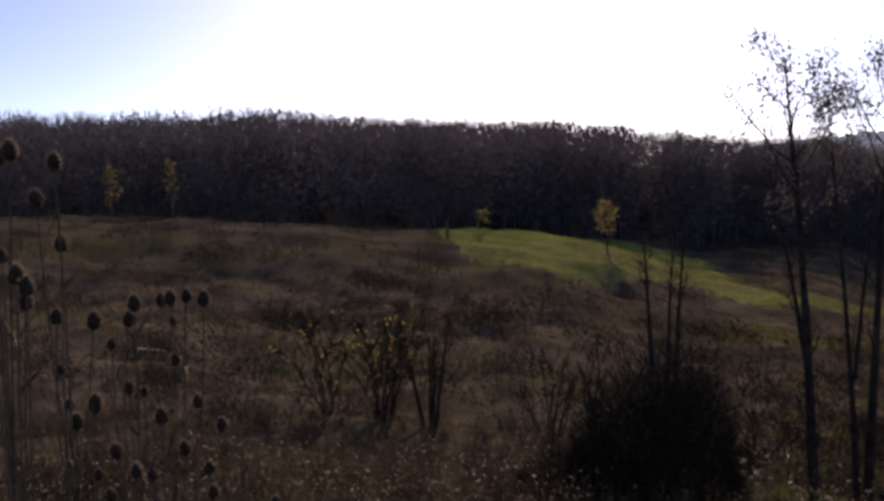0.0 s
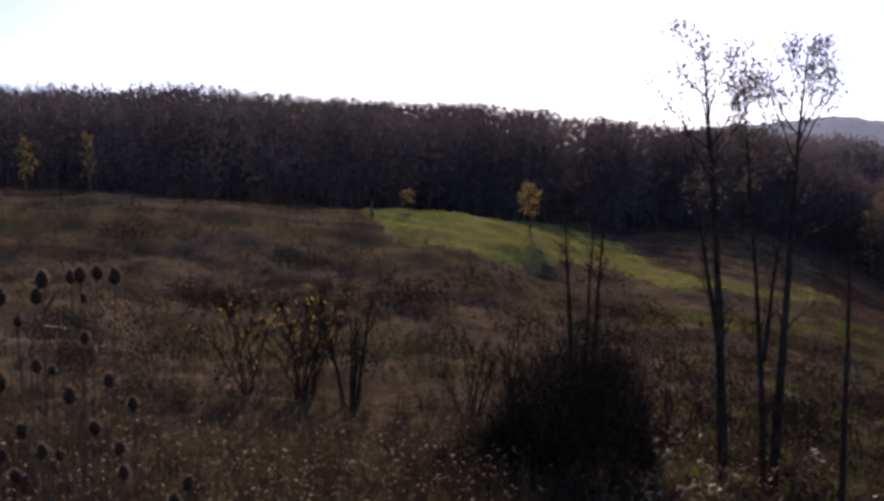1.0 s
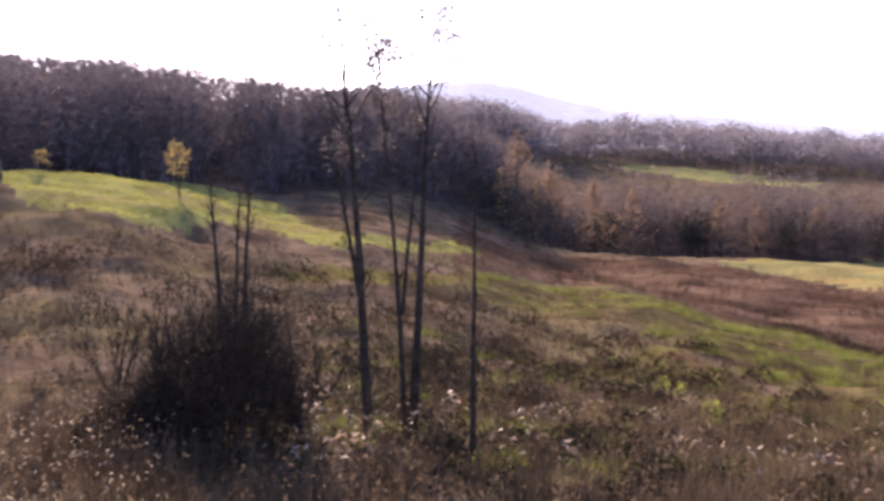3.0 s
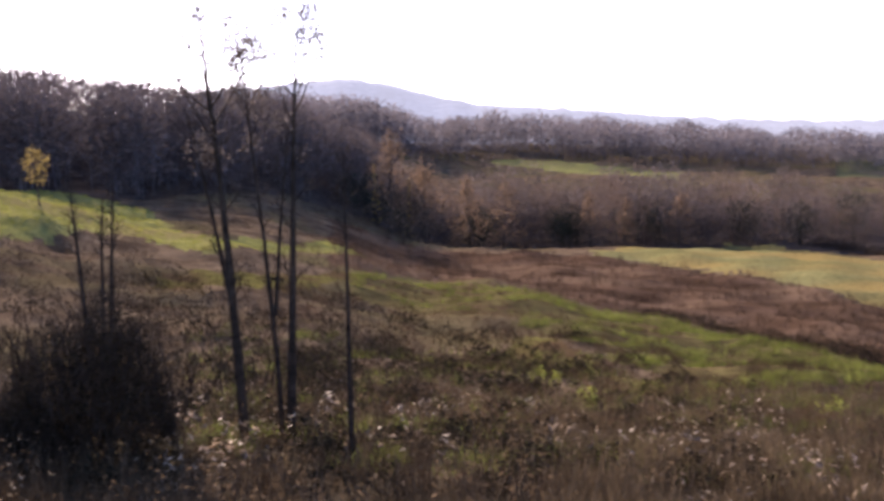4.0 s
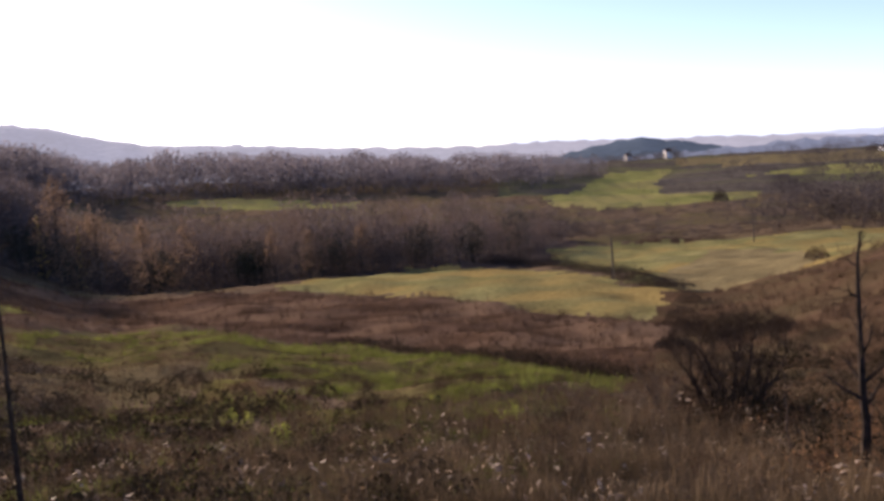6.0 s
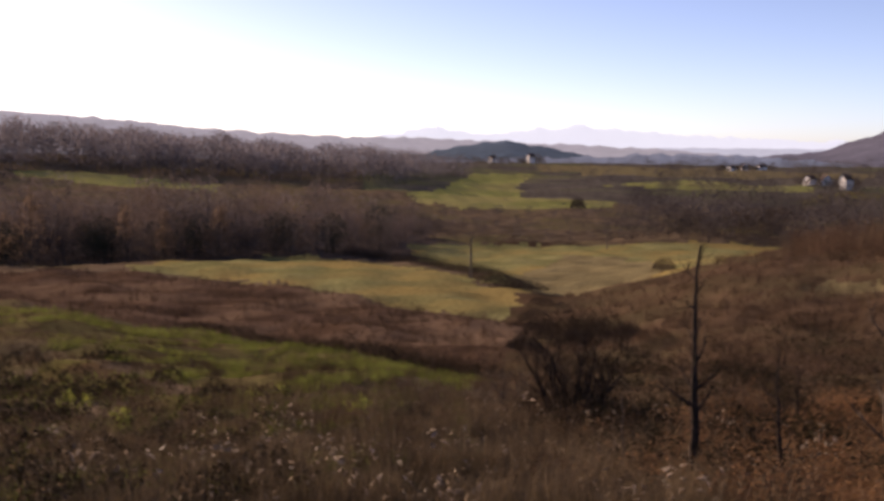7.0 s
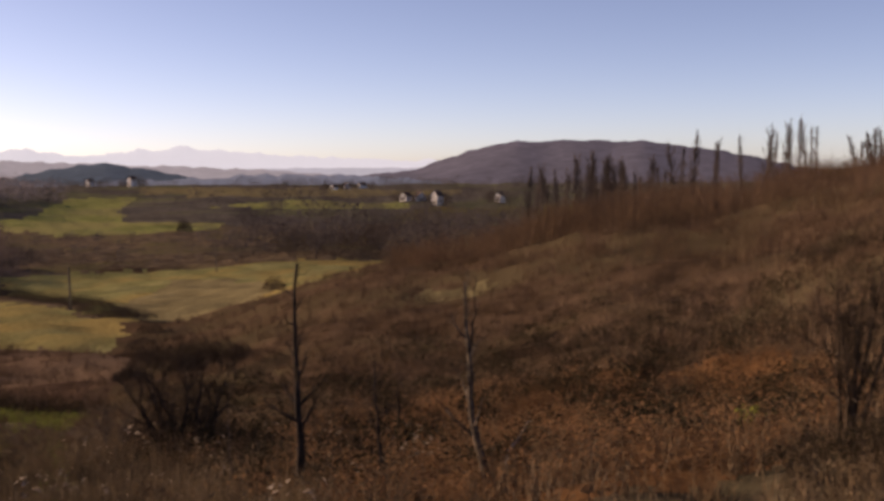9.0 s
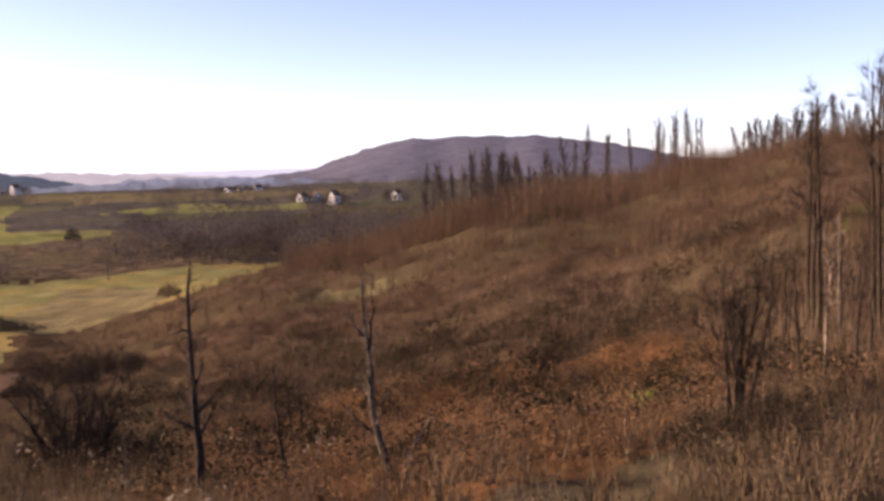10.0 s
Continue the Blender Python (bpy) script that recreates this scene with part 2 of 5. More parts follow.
def ground_z(x, y):
    x, y = np.atleast_1d(np.asarray(x, float)), np.atleast_1d(np.asarray(y, float))
    d = np.hypot(x, y)
    az = np.degrees(np.arctan2(x, y))
    bearings = sorted(PROFILES)
    table = np.array([PROFILES[b] for b in bearings]).T
    rows = smooth(np.sqrt(STEPS), table, np.sqrt(np.clip(d, 0, 1000)))
    a = np.clip(az, bearings[0], bearings[-1])
    i = np.clip(np.searchsorted(bearings, a) - 1, 0, len(bearings) - 2)
    b = np.asarray(bearings, float)
    u = (a - b[i]) / (b[i + 1] - b[i])
    u = u * u * (3 - 2 * u)
    n = np.arange(len(x))
    z = rows[n, i] * (1 - u) + rows[n, i + 1] * u
    past = np.clip(np.maximum(az - 120, -40 - az) / 50, 0, 1)
    z = z * (1 - past) - 0.3 * past * np.clip(d / 25, 0, 1)
    far = np.clip((d - 900) / 900, 0, 1)
    z = z * (1 - far) - 24 * far
    near = np.clip((d - 3) / 15, 0, 1)
    z = z + near * (0.09 * wave(x, y, 4.5, 3) + 0.35 * wave(x, y, 17, 4) * np.clip(d / 40, 0, 1)
                    + 0.8 * wave(x, y, 70, 5) * np.clip((d - 60) / 200, 0, 1))
    # tussocky scrub land on both hillsides
    rough = np.clip((az - 60) / 5, 0, 1) * np.clip((d - 12) / 8, 0, 1) + np.clip((22 - az) / 4, 0, 1) * np.clip((d - 19) / 6, 0, 1) * np.clip((72 - d) / 6, 0, 1)
    z = z + rough * np.clip((125 - d) / 15, 0, 1) * (0.13 * np.abs(wave(x, y, 3.6, 51)) + 0.14 * np.abs(wave(x, y, 8.5, 52)) - 0.1)
    return z


def place(bearing, d, lift=0.0):
    """A point on the ground at a bearing (degrees clockwise from straight ahead) and distance from the path."""
    a = radians(bearing)
    x, y = d * math.sin(a), d * math.cos(a)
    return Vector((x, y, float(ground_z(x, y)[0]) + lift))


def inside(poly, az, d):
    """Which points lie in a patch given by its corners (bearing, distance)."""
    px, py = np.array([p[0] for p in poly], float), np.log(np.array([p[1] for p in poly], float))
    y = np.log(d)
    hit = np.zeros(len(az), bool)
    j = len(px) - 1
    for i in range(len(px)):
        cut = (py[i] > y) != (py[j] > y)
        with np.errstate(divide="ignore", invalid="ignore"):
            hit ^= cut & (az < (px[j] - px[i]) * (y - py[i]) / (py[j] - py[i]) + px[i])
        j = i
    return hit


PATCHES = {
    "weeds": ((22, 78), (29, 95), (35, 80), (41.5, 74), (48, 59), (54, 47), (58, 52), (60, 91), (55, 99), (50, 107), (43, 128), (36, 144), (22, 150)),
    "right_weeds": ((60.5, 84), (61.5, 62), (66, 52), (74, 42), (82, 38), (92, 36), (112, 30), (118, 60), (118, 135), (90, 128), (76, 122), (70, 150), (66, 126), (61.5, 118)),
    "near": ((-40, 2), (-40, 21), (-10, 24), (10, 22), (30, 19), (50, 24), (62, 22), (75, 15), (90, 14), (120, 12), (120, 2)),
    "upper_meadow": ((-3.4, 86), (-3.4, 118), (4, 128), (9.6, 130), (11.8, 119), (12.7, 99), (13.9, 84), (16.4, 84), (19, 92), (22, 104), (24, 100), (19, 83), (15.9, 70.4), (14, 71), (12.2, 77), (10.3, 84), (7, 72.5), (3.2, 64.5), (-0.9, 71)),
    "low_meadow": ((10.6, 54), (13.2, 59), (16.5, 61.5), (20, 68), (25, 80), (25, 70), (20, 58), (16.5, 53.5), (12.5, 50)),
    "strip": ((23, 73), (29, 90), (35.3, 76), (41.5, 70), (48, 56.5), (53.6, 45), (57.5, 49), (56, 38), (51, 27.5), (45, 26), (39.7, 32), (33, 48), (27, 58), (23, 59)),
    "crop": ((36.7, 146), (41, 200), (45, 232), (48.5, 224), (53, 160), (59.1, 123), (59.4, 109), (58.4, 94.5), (55.4, 101), (49.7, 109), (43.2, 130)),
    "back_crop": ((52.5, 238), (56.4, 246), (64, 250), (70, 254), (75, 260), (75, 165), (68, 128), (60, 123), (57, 143), (53.6, 210)),
    "rough_corner": ((58.5, 126), (62, 122), (68, 134), (66, 190), (62, 215), (59.5, 165)),
    "bracken": ((70, 24), (75, 29), (79, 33), (87, 31.5), (94.5, 31), (100, 24), (100, 13), (92, 10), (79, 9.5), (70, 10.5), (66, 13.5), (67, 20)),
    "far_strip": ((31.6, 500), (37, 470), (41.8, 442), (42, 405), (34.4, 436), (31, 470)),
    "far_field": ((52.7, 419), (54.9, 500), (56.2, 645), (59.8, 680), (58.9, 545), (59.2, 436), (64.4, 434), (64.3, 385), (56.1, 367), (53, 390)),
    "lower_green": ((30, 32), (36, 27), (42, 23.5), (48, 22.5), (50.5, 26), (45, 25.5), (39, 30), (33, 41)),
    "olive_slope": ((70.5, 46), (71.5, 88), (78, 79), (83.8, 64), (90, 57), (91, 46), (84, 40), (76, 40)),
    "track": ((74, 77), (76, 82), (79, 80.5), (80, 77.5), (78, 76.5)),
    "plough": ((59.4, 440), (64.2, 440), (64.0, 520), (59.4, 530)),
    "bank_green": ((104.6, 41), (112, 38), (112, 56), (105, 52)),
    "stream_field": ((64, 575), (70, 540), (75, 560), (75, 620), (68, 650)),
    "long_field": ((74, 470), (80, 450), (86, 470), (86, 560), (76, 570)),
    "village_field": ((60, 760), (64, 700), (70, 700), (78, 760), (78, 860), (66, 900), (60, 880)),
}
PATCH_MATERIAL = {"weeds": WEED, "right_weeds": HILL_WEED, "near": LITTER, "upper_meadow": MEADOW, "low_meadow": GREEN, "strip": STRIP, "crop": WHEAT,
                  "back_crop": WHEAT, "rough_corner": HAYFIELD, "bracken": BRACKEN, "far_strip": FAR_GRASS, "far_field": FAR_GRASS, "track": HAYFIELD, "olive_slope": HILL_WEED, "plough": VALLEY_LAND, "long_field": GREEN, "lower_green": GREEN, "village_field": HAYFIELD, "stream_field": FAR_GRASS, "bank_green": GREEN}


def ragged(x, y):
    """Bearing and distance with a wandering edge."""
    d = np.maximum(np.hypot(x, y), 0.1)
    az = np.degrees(np.arctan2(x, y))
    k = np.clip(d, 8, 120)
    calm = np.clip(140 / d, 0.3, 1)
    return az + calm * (0.25 * wave(x, y, k * 0.04, 11) + 0.45 * wave(x, y, k * 0.15, 12)), d * (1 + calm * (0.01 * wave(x, y, k * 0.04, 13) + 0.016 * wave(x, y, k * 0.15, 14)))


def solid(name, verts, faces, materials=(), index=None, smooth_faces=False):
    """A mesh object from arrays; faces: one array of triangles or quads, or a list of them."""
    faces = [np.asarray(f, np.int32) for f in (faces if isinstance(faces, list) else [faces])]
    me = bpy.data.meshes.new(name)
    verts = np.asarray(verts, np.float32)
    me.vertices.add(len(verts))
    me.vertices.foreach_set("co", verts.ravel())
    flat = np.concatenate([f.ravel() for f in faces])
    sizes = np.concatenate([np.full(len(f), f.shape[1], np.int32) for f in faces])
    me.loops.add(len(flat))
    me.loops.foreach_set("vertex_index", flat)
    me.polygons.add(len(sizes))
    me.polygons.foreach_set("loop_start", np.concatenate([[0], np.cumsum(sizes)[:-1]]).astype(np.int32))
    me.polygons.foreach_set("loop_total", sizes)
    for m in (materials if isinstance(materials, (tuple, list)) else (materials,)):
        me.materials.append(m)
    if index is not None:
        me.polygons.foreach_set("material_index", np.asarray(index, np.int32))
    me.polygons.foreach_set("use_smooth", np.full(len(sizes), smooth_faces))
    me.update(calc_edges=True)
    return new(name, me)


def make_ground():
    steps = ((1, 9, 0.06), (9, 40, 0.026), (40, 270, 0.016), (270, 700, 0.02), (700, 1000, 0.05), (1000, 4700, 0.08))
    rings = np.concatenate([[0.0]] + [np.exp(np.arange(math.log(a), math.log(b), k)) for a, b, k in steps])
    az = np.radians(np.concatenate([np.arange(-34, 116, 0.25), np.arange(116, 326, 4.0)]))
    n, k = len(rings), len(az)
    d, a = np.meshgrid(rings, az, indexing="ij")
    x, y = (d * np.sin(a)).ravel(), (d * np.cos(a)).ravel()
    z = ground_z(x, y)
    i, j = np.meshgrid(np.arange(n - 1), np.arange(k), indexing="ij")
    j2 = (j + 1) % k
    quads = np.stack([i * k + j, i * k + j2, (i + 1) * k + j2, (i + 1) * k + j], -1).reshape(-1, 4)
    cx, cy = x[quads].mean(1), y[quads].mean(1)
    ra, rd = ragged(cx, cy)
    feather = np.random.RandomState(5)
    ra, rd = ra + feather.normal(0, 0.16, len(ra)) * np.clip(50 / rd, 0.2, 1), rd * (1 + feather.normal(0, 0.006, len(rd)) * np.clip(60 / rd, 0.3, 1))
    slots = [HILL_WEED, STRIP, BRUSH, LITTER, GREEN, WHEAT, WEED, BRACKEN, WOODFLOOR, HAYFIELD, MEADOW, FAR_GRASS, VALLEY_LAND]
    index = np.full(len(quads), slots.index(BRUSH))
    index[(ra < 26) & (rd > np.interp(ra, [9, 10, 16, 26], [104, 130, 154, 212])) & (rd < 900)] = slots.index(WOODFLOOR)
    index[(ra > 20) & (ra < 54) & (rd > 222) & (rd < 330)] = slots.index(WOODFLOOR)
    index[(ra > 50) & (rd > 430) & (rd < 1300)] = slots.index(VALLEY_LAND)
    index[(ra > 58) & (ra < 125) & (rd < 250)] = slots.index(HILL_WEED)
    index[rd < 13] = slots.index(LITTER)
    for name, poly in PATCHES.items():
        index[inside(poly, ra, rd)] = slots.index(PATCH_MATERIAL[name])
    ob = solid("ground", np.stack([x, y, z], -1), quads, slots, index, True)
    return tagged(ob, "rolling autumn ground with brush, leaf litter, meadows and crop fields", "ground", kind="structure")


make_ground()

# ---- far hills ----


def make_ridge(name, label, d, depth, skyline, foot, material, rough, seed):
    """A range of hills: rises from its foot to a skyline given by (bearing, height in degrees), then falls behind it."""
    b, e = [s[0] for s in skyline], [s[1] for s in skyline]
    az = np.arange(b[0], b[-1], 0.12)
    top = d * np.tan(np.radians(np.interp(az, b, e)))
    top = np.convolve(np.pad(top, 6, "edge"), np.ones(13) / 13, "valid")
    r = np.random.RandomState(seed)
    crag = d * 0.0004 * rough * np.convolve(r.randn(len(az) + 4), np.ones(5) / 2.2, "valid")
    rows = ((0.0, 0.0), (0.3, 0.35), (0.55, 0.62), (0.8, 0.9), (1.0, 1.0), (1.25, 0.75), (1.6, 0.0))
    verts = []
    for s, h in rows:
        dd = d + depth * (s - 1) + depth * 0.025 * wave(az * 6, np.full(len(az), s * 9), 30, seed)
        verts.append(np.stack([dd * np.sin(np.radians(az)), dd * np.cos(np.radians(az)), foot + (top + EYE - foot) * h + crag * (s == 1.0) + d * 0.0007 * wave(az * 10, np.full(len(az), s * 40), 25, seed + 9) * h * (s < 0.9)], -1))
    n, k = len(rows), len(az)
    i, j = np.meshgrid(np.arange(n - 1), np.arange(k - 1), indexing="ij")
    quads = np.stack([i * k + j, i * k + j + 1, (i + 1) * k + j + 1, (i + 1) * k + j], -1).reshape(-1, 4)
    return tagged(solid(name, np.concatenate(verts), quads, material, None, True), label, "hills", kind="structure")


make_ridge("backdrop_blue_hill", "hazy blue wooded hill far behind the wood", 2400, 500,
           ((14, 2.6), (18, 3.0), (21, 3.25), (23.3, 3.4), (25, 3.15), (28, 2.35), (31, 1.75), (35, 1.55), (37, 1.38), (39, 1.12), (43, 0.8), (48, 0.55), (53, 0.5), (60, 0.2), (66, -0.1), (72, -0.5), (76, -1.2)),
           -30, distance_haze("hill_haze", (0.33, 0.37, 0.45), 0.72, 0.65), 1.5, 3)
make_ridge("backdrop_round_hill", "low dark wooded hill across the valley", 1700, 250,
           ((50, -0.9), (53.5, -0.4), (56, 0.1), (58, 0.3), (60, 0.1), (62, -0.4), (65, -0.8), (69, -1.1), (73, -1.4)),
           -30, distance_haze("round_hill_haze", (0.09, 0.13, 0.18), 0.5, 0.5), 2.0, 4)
make_ridge("backdrop_mountains", "pale mountains on the horizon, haze put into their colour and glow", 4300, 400,
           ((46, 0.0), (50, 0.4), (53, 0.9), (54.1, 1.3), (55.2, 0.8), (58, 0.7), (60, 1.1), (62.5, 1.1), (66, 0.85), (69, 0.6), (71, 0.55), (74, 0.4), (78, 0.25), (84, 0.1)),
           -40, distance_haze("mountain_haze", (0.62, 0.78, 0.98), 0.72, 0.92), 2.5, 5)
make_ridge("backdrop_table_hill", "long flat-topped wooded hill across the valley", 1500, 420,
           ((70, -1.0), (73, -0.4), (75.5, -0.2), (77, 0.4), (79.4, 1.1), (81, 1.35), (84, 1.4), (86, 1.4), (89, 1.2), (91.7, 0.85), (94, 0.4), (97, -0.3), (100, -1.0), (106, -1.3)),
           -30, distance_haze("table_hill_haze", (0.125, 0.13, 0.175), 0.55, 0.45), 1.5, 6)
# rise and plain stand in for valley mist, put into colour and glow
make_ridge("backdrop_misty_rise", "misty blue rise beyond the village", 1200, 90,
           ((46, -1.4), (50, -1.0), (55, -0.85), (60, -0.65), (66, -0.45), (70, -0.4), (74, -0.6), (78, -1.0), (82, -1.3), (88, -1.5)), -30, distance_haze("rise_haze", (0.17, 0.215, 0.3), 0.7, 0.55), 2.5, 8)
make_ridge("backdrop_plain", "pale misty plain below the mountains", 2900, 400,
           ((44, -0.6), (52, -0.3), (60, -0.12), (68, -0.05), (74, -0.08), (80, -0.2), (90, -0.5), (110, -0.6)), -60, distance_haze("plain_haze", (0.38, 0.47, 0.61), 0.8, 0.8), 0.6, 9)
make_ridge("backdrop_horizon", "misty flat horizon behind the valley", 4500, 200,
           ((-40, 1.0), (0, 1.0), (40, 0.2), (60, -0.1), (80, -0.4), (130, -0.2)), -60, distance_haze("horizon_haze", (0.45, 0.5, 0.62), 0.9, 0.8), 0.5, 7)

# ---- plants: how they grow ----


def tubes(lines, sides=4):
    """Tapered tubes along lines of (points, radii)."""
    V, Q, base = [], [], 0
    ring = np.arange(sides) * 2 * math.pi / sides
    for pts, rad in lines:
        pts, rad = np.asarray(pts, float), np.asarray(rad, float)
        t = np.gradient(pts, axis=0)
        t /= np.linalg.norm(t, axis=1)[:, None] + 1e-9
        ref = np.where(np.abs(t[:, 2:3]) < 0.9, [[0, 0, 1.0]], [[1.0, 0, 0]])
        u = np.cross(t, ref)
        u /= np.linalg.norm(u, axis=1)[:, None] + 1e-9
        v = np.cross(t, u)
        V.append((pts[:, None] + rad[:, None, None] * (np.cos(ring)[None, :, None] * u[:, None] + np.sin(ring)[None, :, None] * v[:, None])).reshape(-1, 3))
        m = len(pts)
        i, j = np.meshgrid(np.arange(m - 1), np.arange(sides), indexing="ij")
        j2 = (j + 1) % sides
        Q.append(base + np.stack([i * sides + j, i * sides + j2, (i + 1) * sides + j2, (i + 1) * sides + j], -1).reshape(-1, 4))
        base += m * sides
    return np.concatenate(V), np.concatenate(Q)


def limb(r, start, way, length, radius, bend=0.25, lift=0.2, steps=5, tip=0.25):
    """One wandering branch: points and radii."""
    pts, p, w = [np.array(start, float)], np.array(start, float), np.array(way, float)
    w /= np.linalg.norm(w)
    for _ in range(steps):
        w = w + r.normal(0, bend, 3) * 0.5 + np.array([0, 0, lift / steps])
        w /= np.linalg.norm(w)
        p = p + w * length / steps
        pts.append(p)
    return np.array(pts), radius * np.linspace(1, tip, steps + 1)


def along(line, s):
    pts, rad = line
    f = s * (len(pts) - 1)
    i = min(int(f), len(pts) - 2)
    u = f - i
    w = pts[i + 1] - pts[i]
    return pts[i] * (1 - u) + pts[i + 1] * u, w / (np.linalg.norm(w) + 1e-9), rad[i] * (1 - u) + rad[i + 1] * u


def offshoots(r, line, count, low, high, length, radius, angle, **k):
    """Branches off a branch, spread round it."""
    out = []
    turn = r.uniform(0, 6.28)
    for i in range(count):
        s = low + (high - low) * (i + r.uniform(0, 1)) / count
        p, w, rad = along(line, s)
        turn += 2.4 + r.uniform(-0.5, 0.5)
        side = np.cross(w, [math.cos(turn), math.sin(turn), 0.3])
        side /= np.linalg.norm(side) + 1e-9
        a = radians(angle * r.uniform(0.7, 1.3))
        reach = length * (1.15 - 0.75 * (s - low) / max(high - low, 1e-3)) * r.uniform(0.7, 1.2)
        out.append(limb(r, p, w * math.cos(a) + side * math.sin(a), reach, min(radius, rad * 0.7), **k))
    return out


def slivers(r, starts, ways, lengths, width):
    """Fine twigs as thin three-cornered blades."""
    starts, ways = np.asarray(starts), np.asarray(ways)
    ways = ways / (np.linalg.norm(ways, axis=1)[:, None] + 1e-9)
    side = np.cross(ways, r.normal(0, 1, ways.shape))
    side /= np.linalg.norm(side, axis=1)[:, None] + 1e-9
    L = np.asarray(lengths)[:, None]
    w = np.broadcast_to(np.asarray(width), (len(starts),))[:, None]
    V = np.stack([starts - side * w / 2, starts + side * w / 2, starts + ways * L], 1).reshape(-1, 3)
    return V, np.arange(len(V)).reshape(-1, 3)


def leaves(r, centres, size, fold=0.35, hang=0.0, wide=0.3):
    """Small folded leaves, two triangles each side of a midrib, facing all ways."""
    n = len(centres)
    a = r.normal(0, 1, (n, 3))
    a[:, 2] -= hang
    a /= np.linalg.norm(a, axis=1)[:, None]
    b = np.cross(a, r.normal(0, 1, (n, 3)))
    b /= np.linalg.norm(b, axis=1)[:, None] + 1e-9
    c = np.cross(a, b)
    s = (size * r.uniform(0.6, 1.35, n))[:, None]
    o = np.asarray(centres)
    V = np.stack([o - a * s * 0.5, o + b * s * wide + c * s * fold * 0.4, o + a * s * 0.5, o - b * s * wide + c * s * fold * 0.4], 1).reshape(-1, 3)
    k = np.arange(n)[:, None] * 4
    return V, np.concatenate([k + [0, 1, 2], k + [0, 2, 3]])


def stamp(template, where, turn, size):
    """Many copies of a template (verts, faces), placed, turned and scaled, as one pair of arrays."""
    V, F = template
    c, s = np.cos(turn)[:, None], np.sin(turn)[:, None]
    size = np.asarray(size)
    size = size[:, None] * np.ones((1, 2)) if size.ndim == 1 else size
    x = (V[None, :, 0] * c - V[None, :, 1] * s) * size[:, :1]
    y = (V[None, :, 0] * s + V[None, :, 1] * c) * size[:, :1]
    z = V[None, :, 2] * size[:, 1:] * np.ones_like(x)
    out = np.stack([x, y, z], -1) + np.asarray(where)[:, None]
    faces = F[None] + (np.arange(len(where)) * len(V))[:, None, None]
    return out.reshape(-1, 3), faces.reshape(-1, F.shape[1])


def joined(pairs):
    """Several (verts, faces) as one, with faces grouped by their corner count."""
    V, by, base = [], {}, 0
    for v, f in pairs:
        V.append(v)
        by.setdefault(f.shape[1], []).append(f + base)
        base += len(v)
    return np.concatenate(V), [np.concatenate(f) for f in by.values()]


def tris(F):
    return np.concatenate([F[:, :3], F[:, [0, 2, 3]]]) if F.shape[1] == 4 else F


def soup(pairs):
    V, F = joined(pairs)
    return V, np.concatenate([tris(f) for f in F])


def wood_tree(seed, slim=1.0, twigs=190, low=0.3, width=0.0105, boughs=7):
    """A bare far tree one unit high: trunk, limbs, and a rounded haze of twigs."""
    r = np.random.RandomState(seed)
    trunk = limb(r, (0, 0, -0.03), (0, 0, 1), 0.72, 0.008, 0.12, 0.3, 3, 0.35)
    limbs = offshoots(r, trunk, boughs, 0.3, 0.95, 0.27 * slim, 0.007, 48, bend=0.35, lift=0.5, steps=1) if boughs else []
    q = r.normal(0, 1, (twigs, 3))
    q *= (r.uniform(0.25, 1, twigs) ** 0.45 / np.linalg.norm(q, axis=1))[:, None]
    lump = 1 + 0.16 * np.sin(q[:, :1] * 5 + seed) * np.cos(q[:, 1:2] * 4) + 0.1 * np.sin(q[:, 2:] * 6 + seed)
    P = q * (1 + (lump - 1) * [1, 1, 0.35]) * [0.25 * slim, 0.25 * slim, (0.94 - low) / 2] + [0, 0, (0.94 + low) / 2]
    W = q * [1, 1, 0.6] + r.normal(0, 0.5, q.shape) + [0, 0, 0.5]
    return soup([tubes([trunk] + limbs, 3), slivers(r, P, W, r.uniform(0.035, 0.075, twigs), width * 1.2)])


def spread(r, n, az0, az1, d0, d1, keep=None):
    """Even random places in a sector: x, y, bearing, distance."""
    az, d = r.uniform(az0, az1, n), np.sqrt(r.uniform(d0 * d0, d1 * d1, n))
    if keep is not None:
        k = keep(az, d)
        az, d = az[k], d[k]
    x, y = d * np.sin(np.radians(az)), d * np.cos(np.radians(az))
    return np.stack([x, y, ground_z(x, y)], -1), az, d


def make_wood(name, label, n, sector, height, templates, material, seed, keep=None, grow=None):
    r = np.random.RandomState(seed)
    P, az, d = spread(r, n, *sector, keep)
    kind = r.randint(0, len(templates), len(P))
    pairs = []
    for k, t in enumerate(templates):
        m = kind == k
        h = r.uniform(*height, m.sum()) * (grow(az[m], d[m]) if grow else 1.0)
        pairs.append(stamp(t, P[m], r.uniform(0, 6.28, m.sum()), np.stack([h * r.uniform(0.85, 1.2, m.sum()), h], -1)))
    V, F = soup(pairs)
    return tagged(solid(name, V, F, material), label, "wood", kind="stuff")


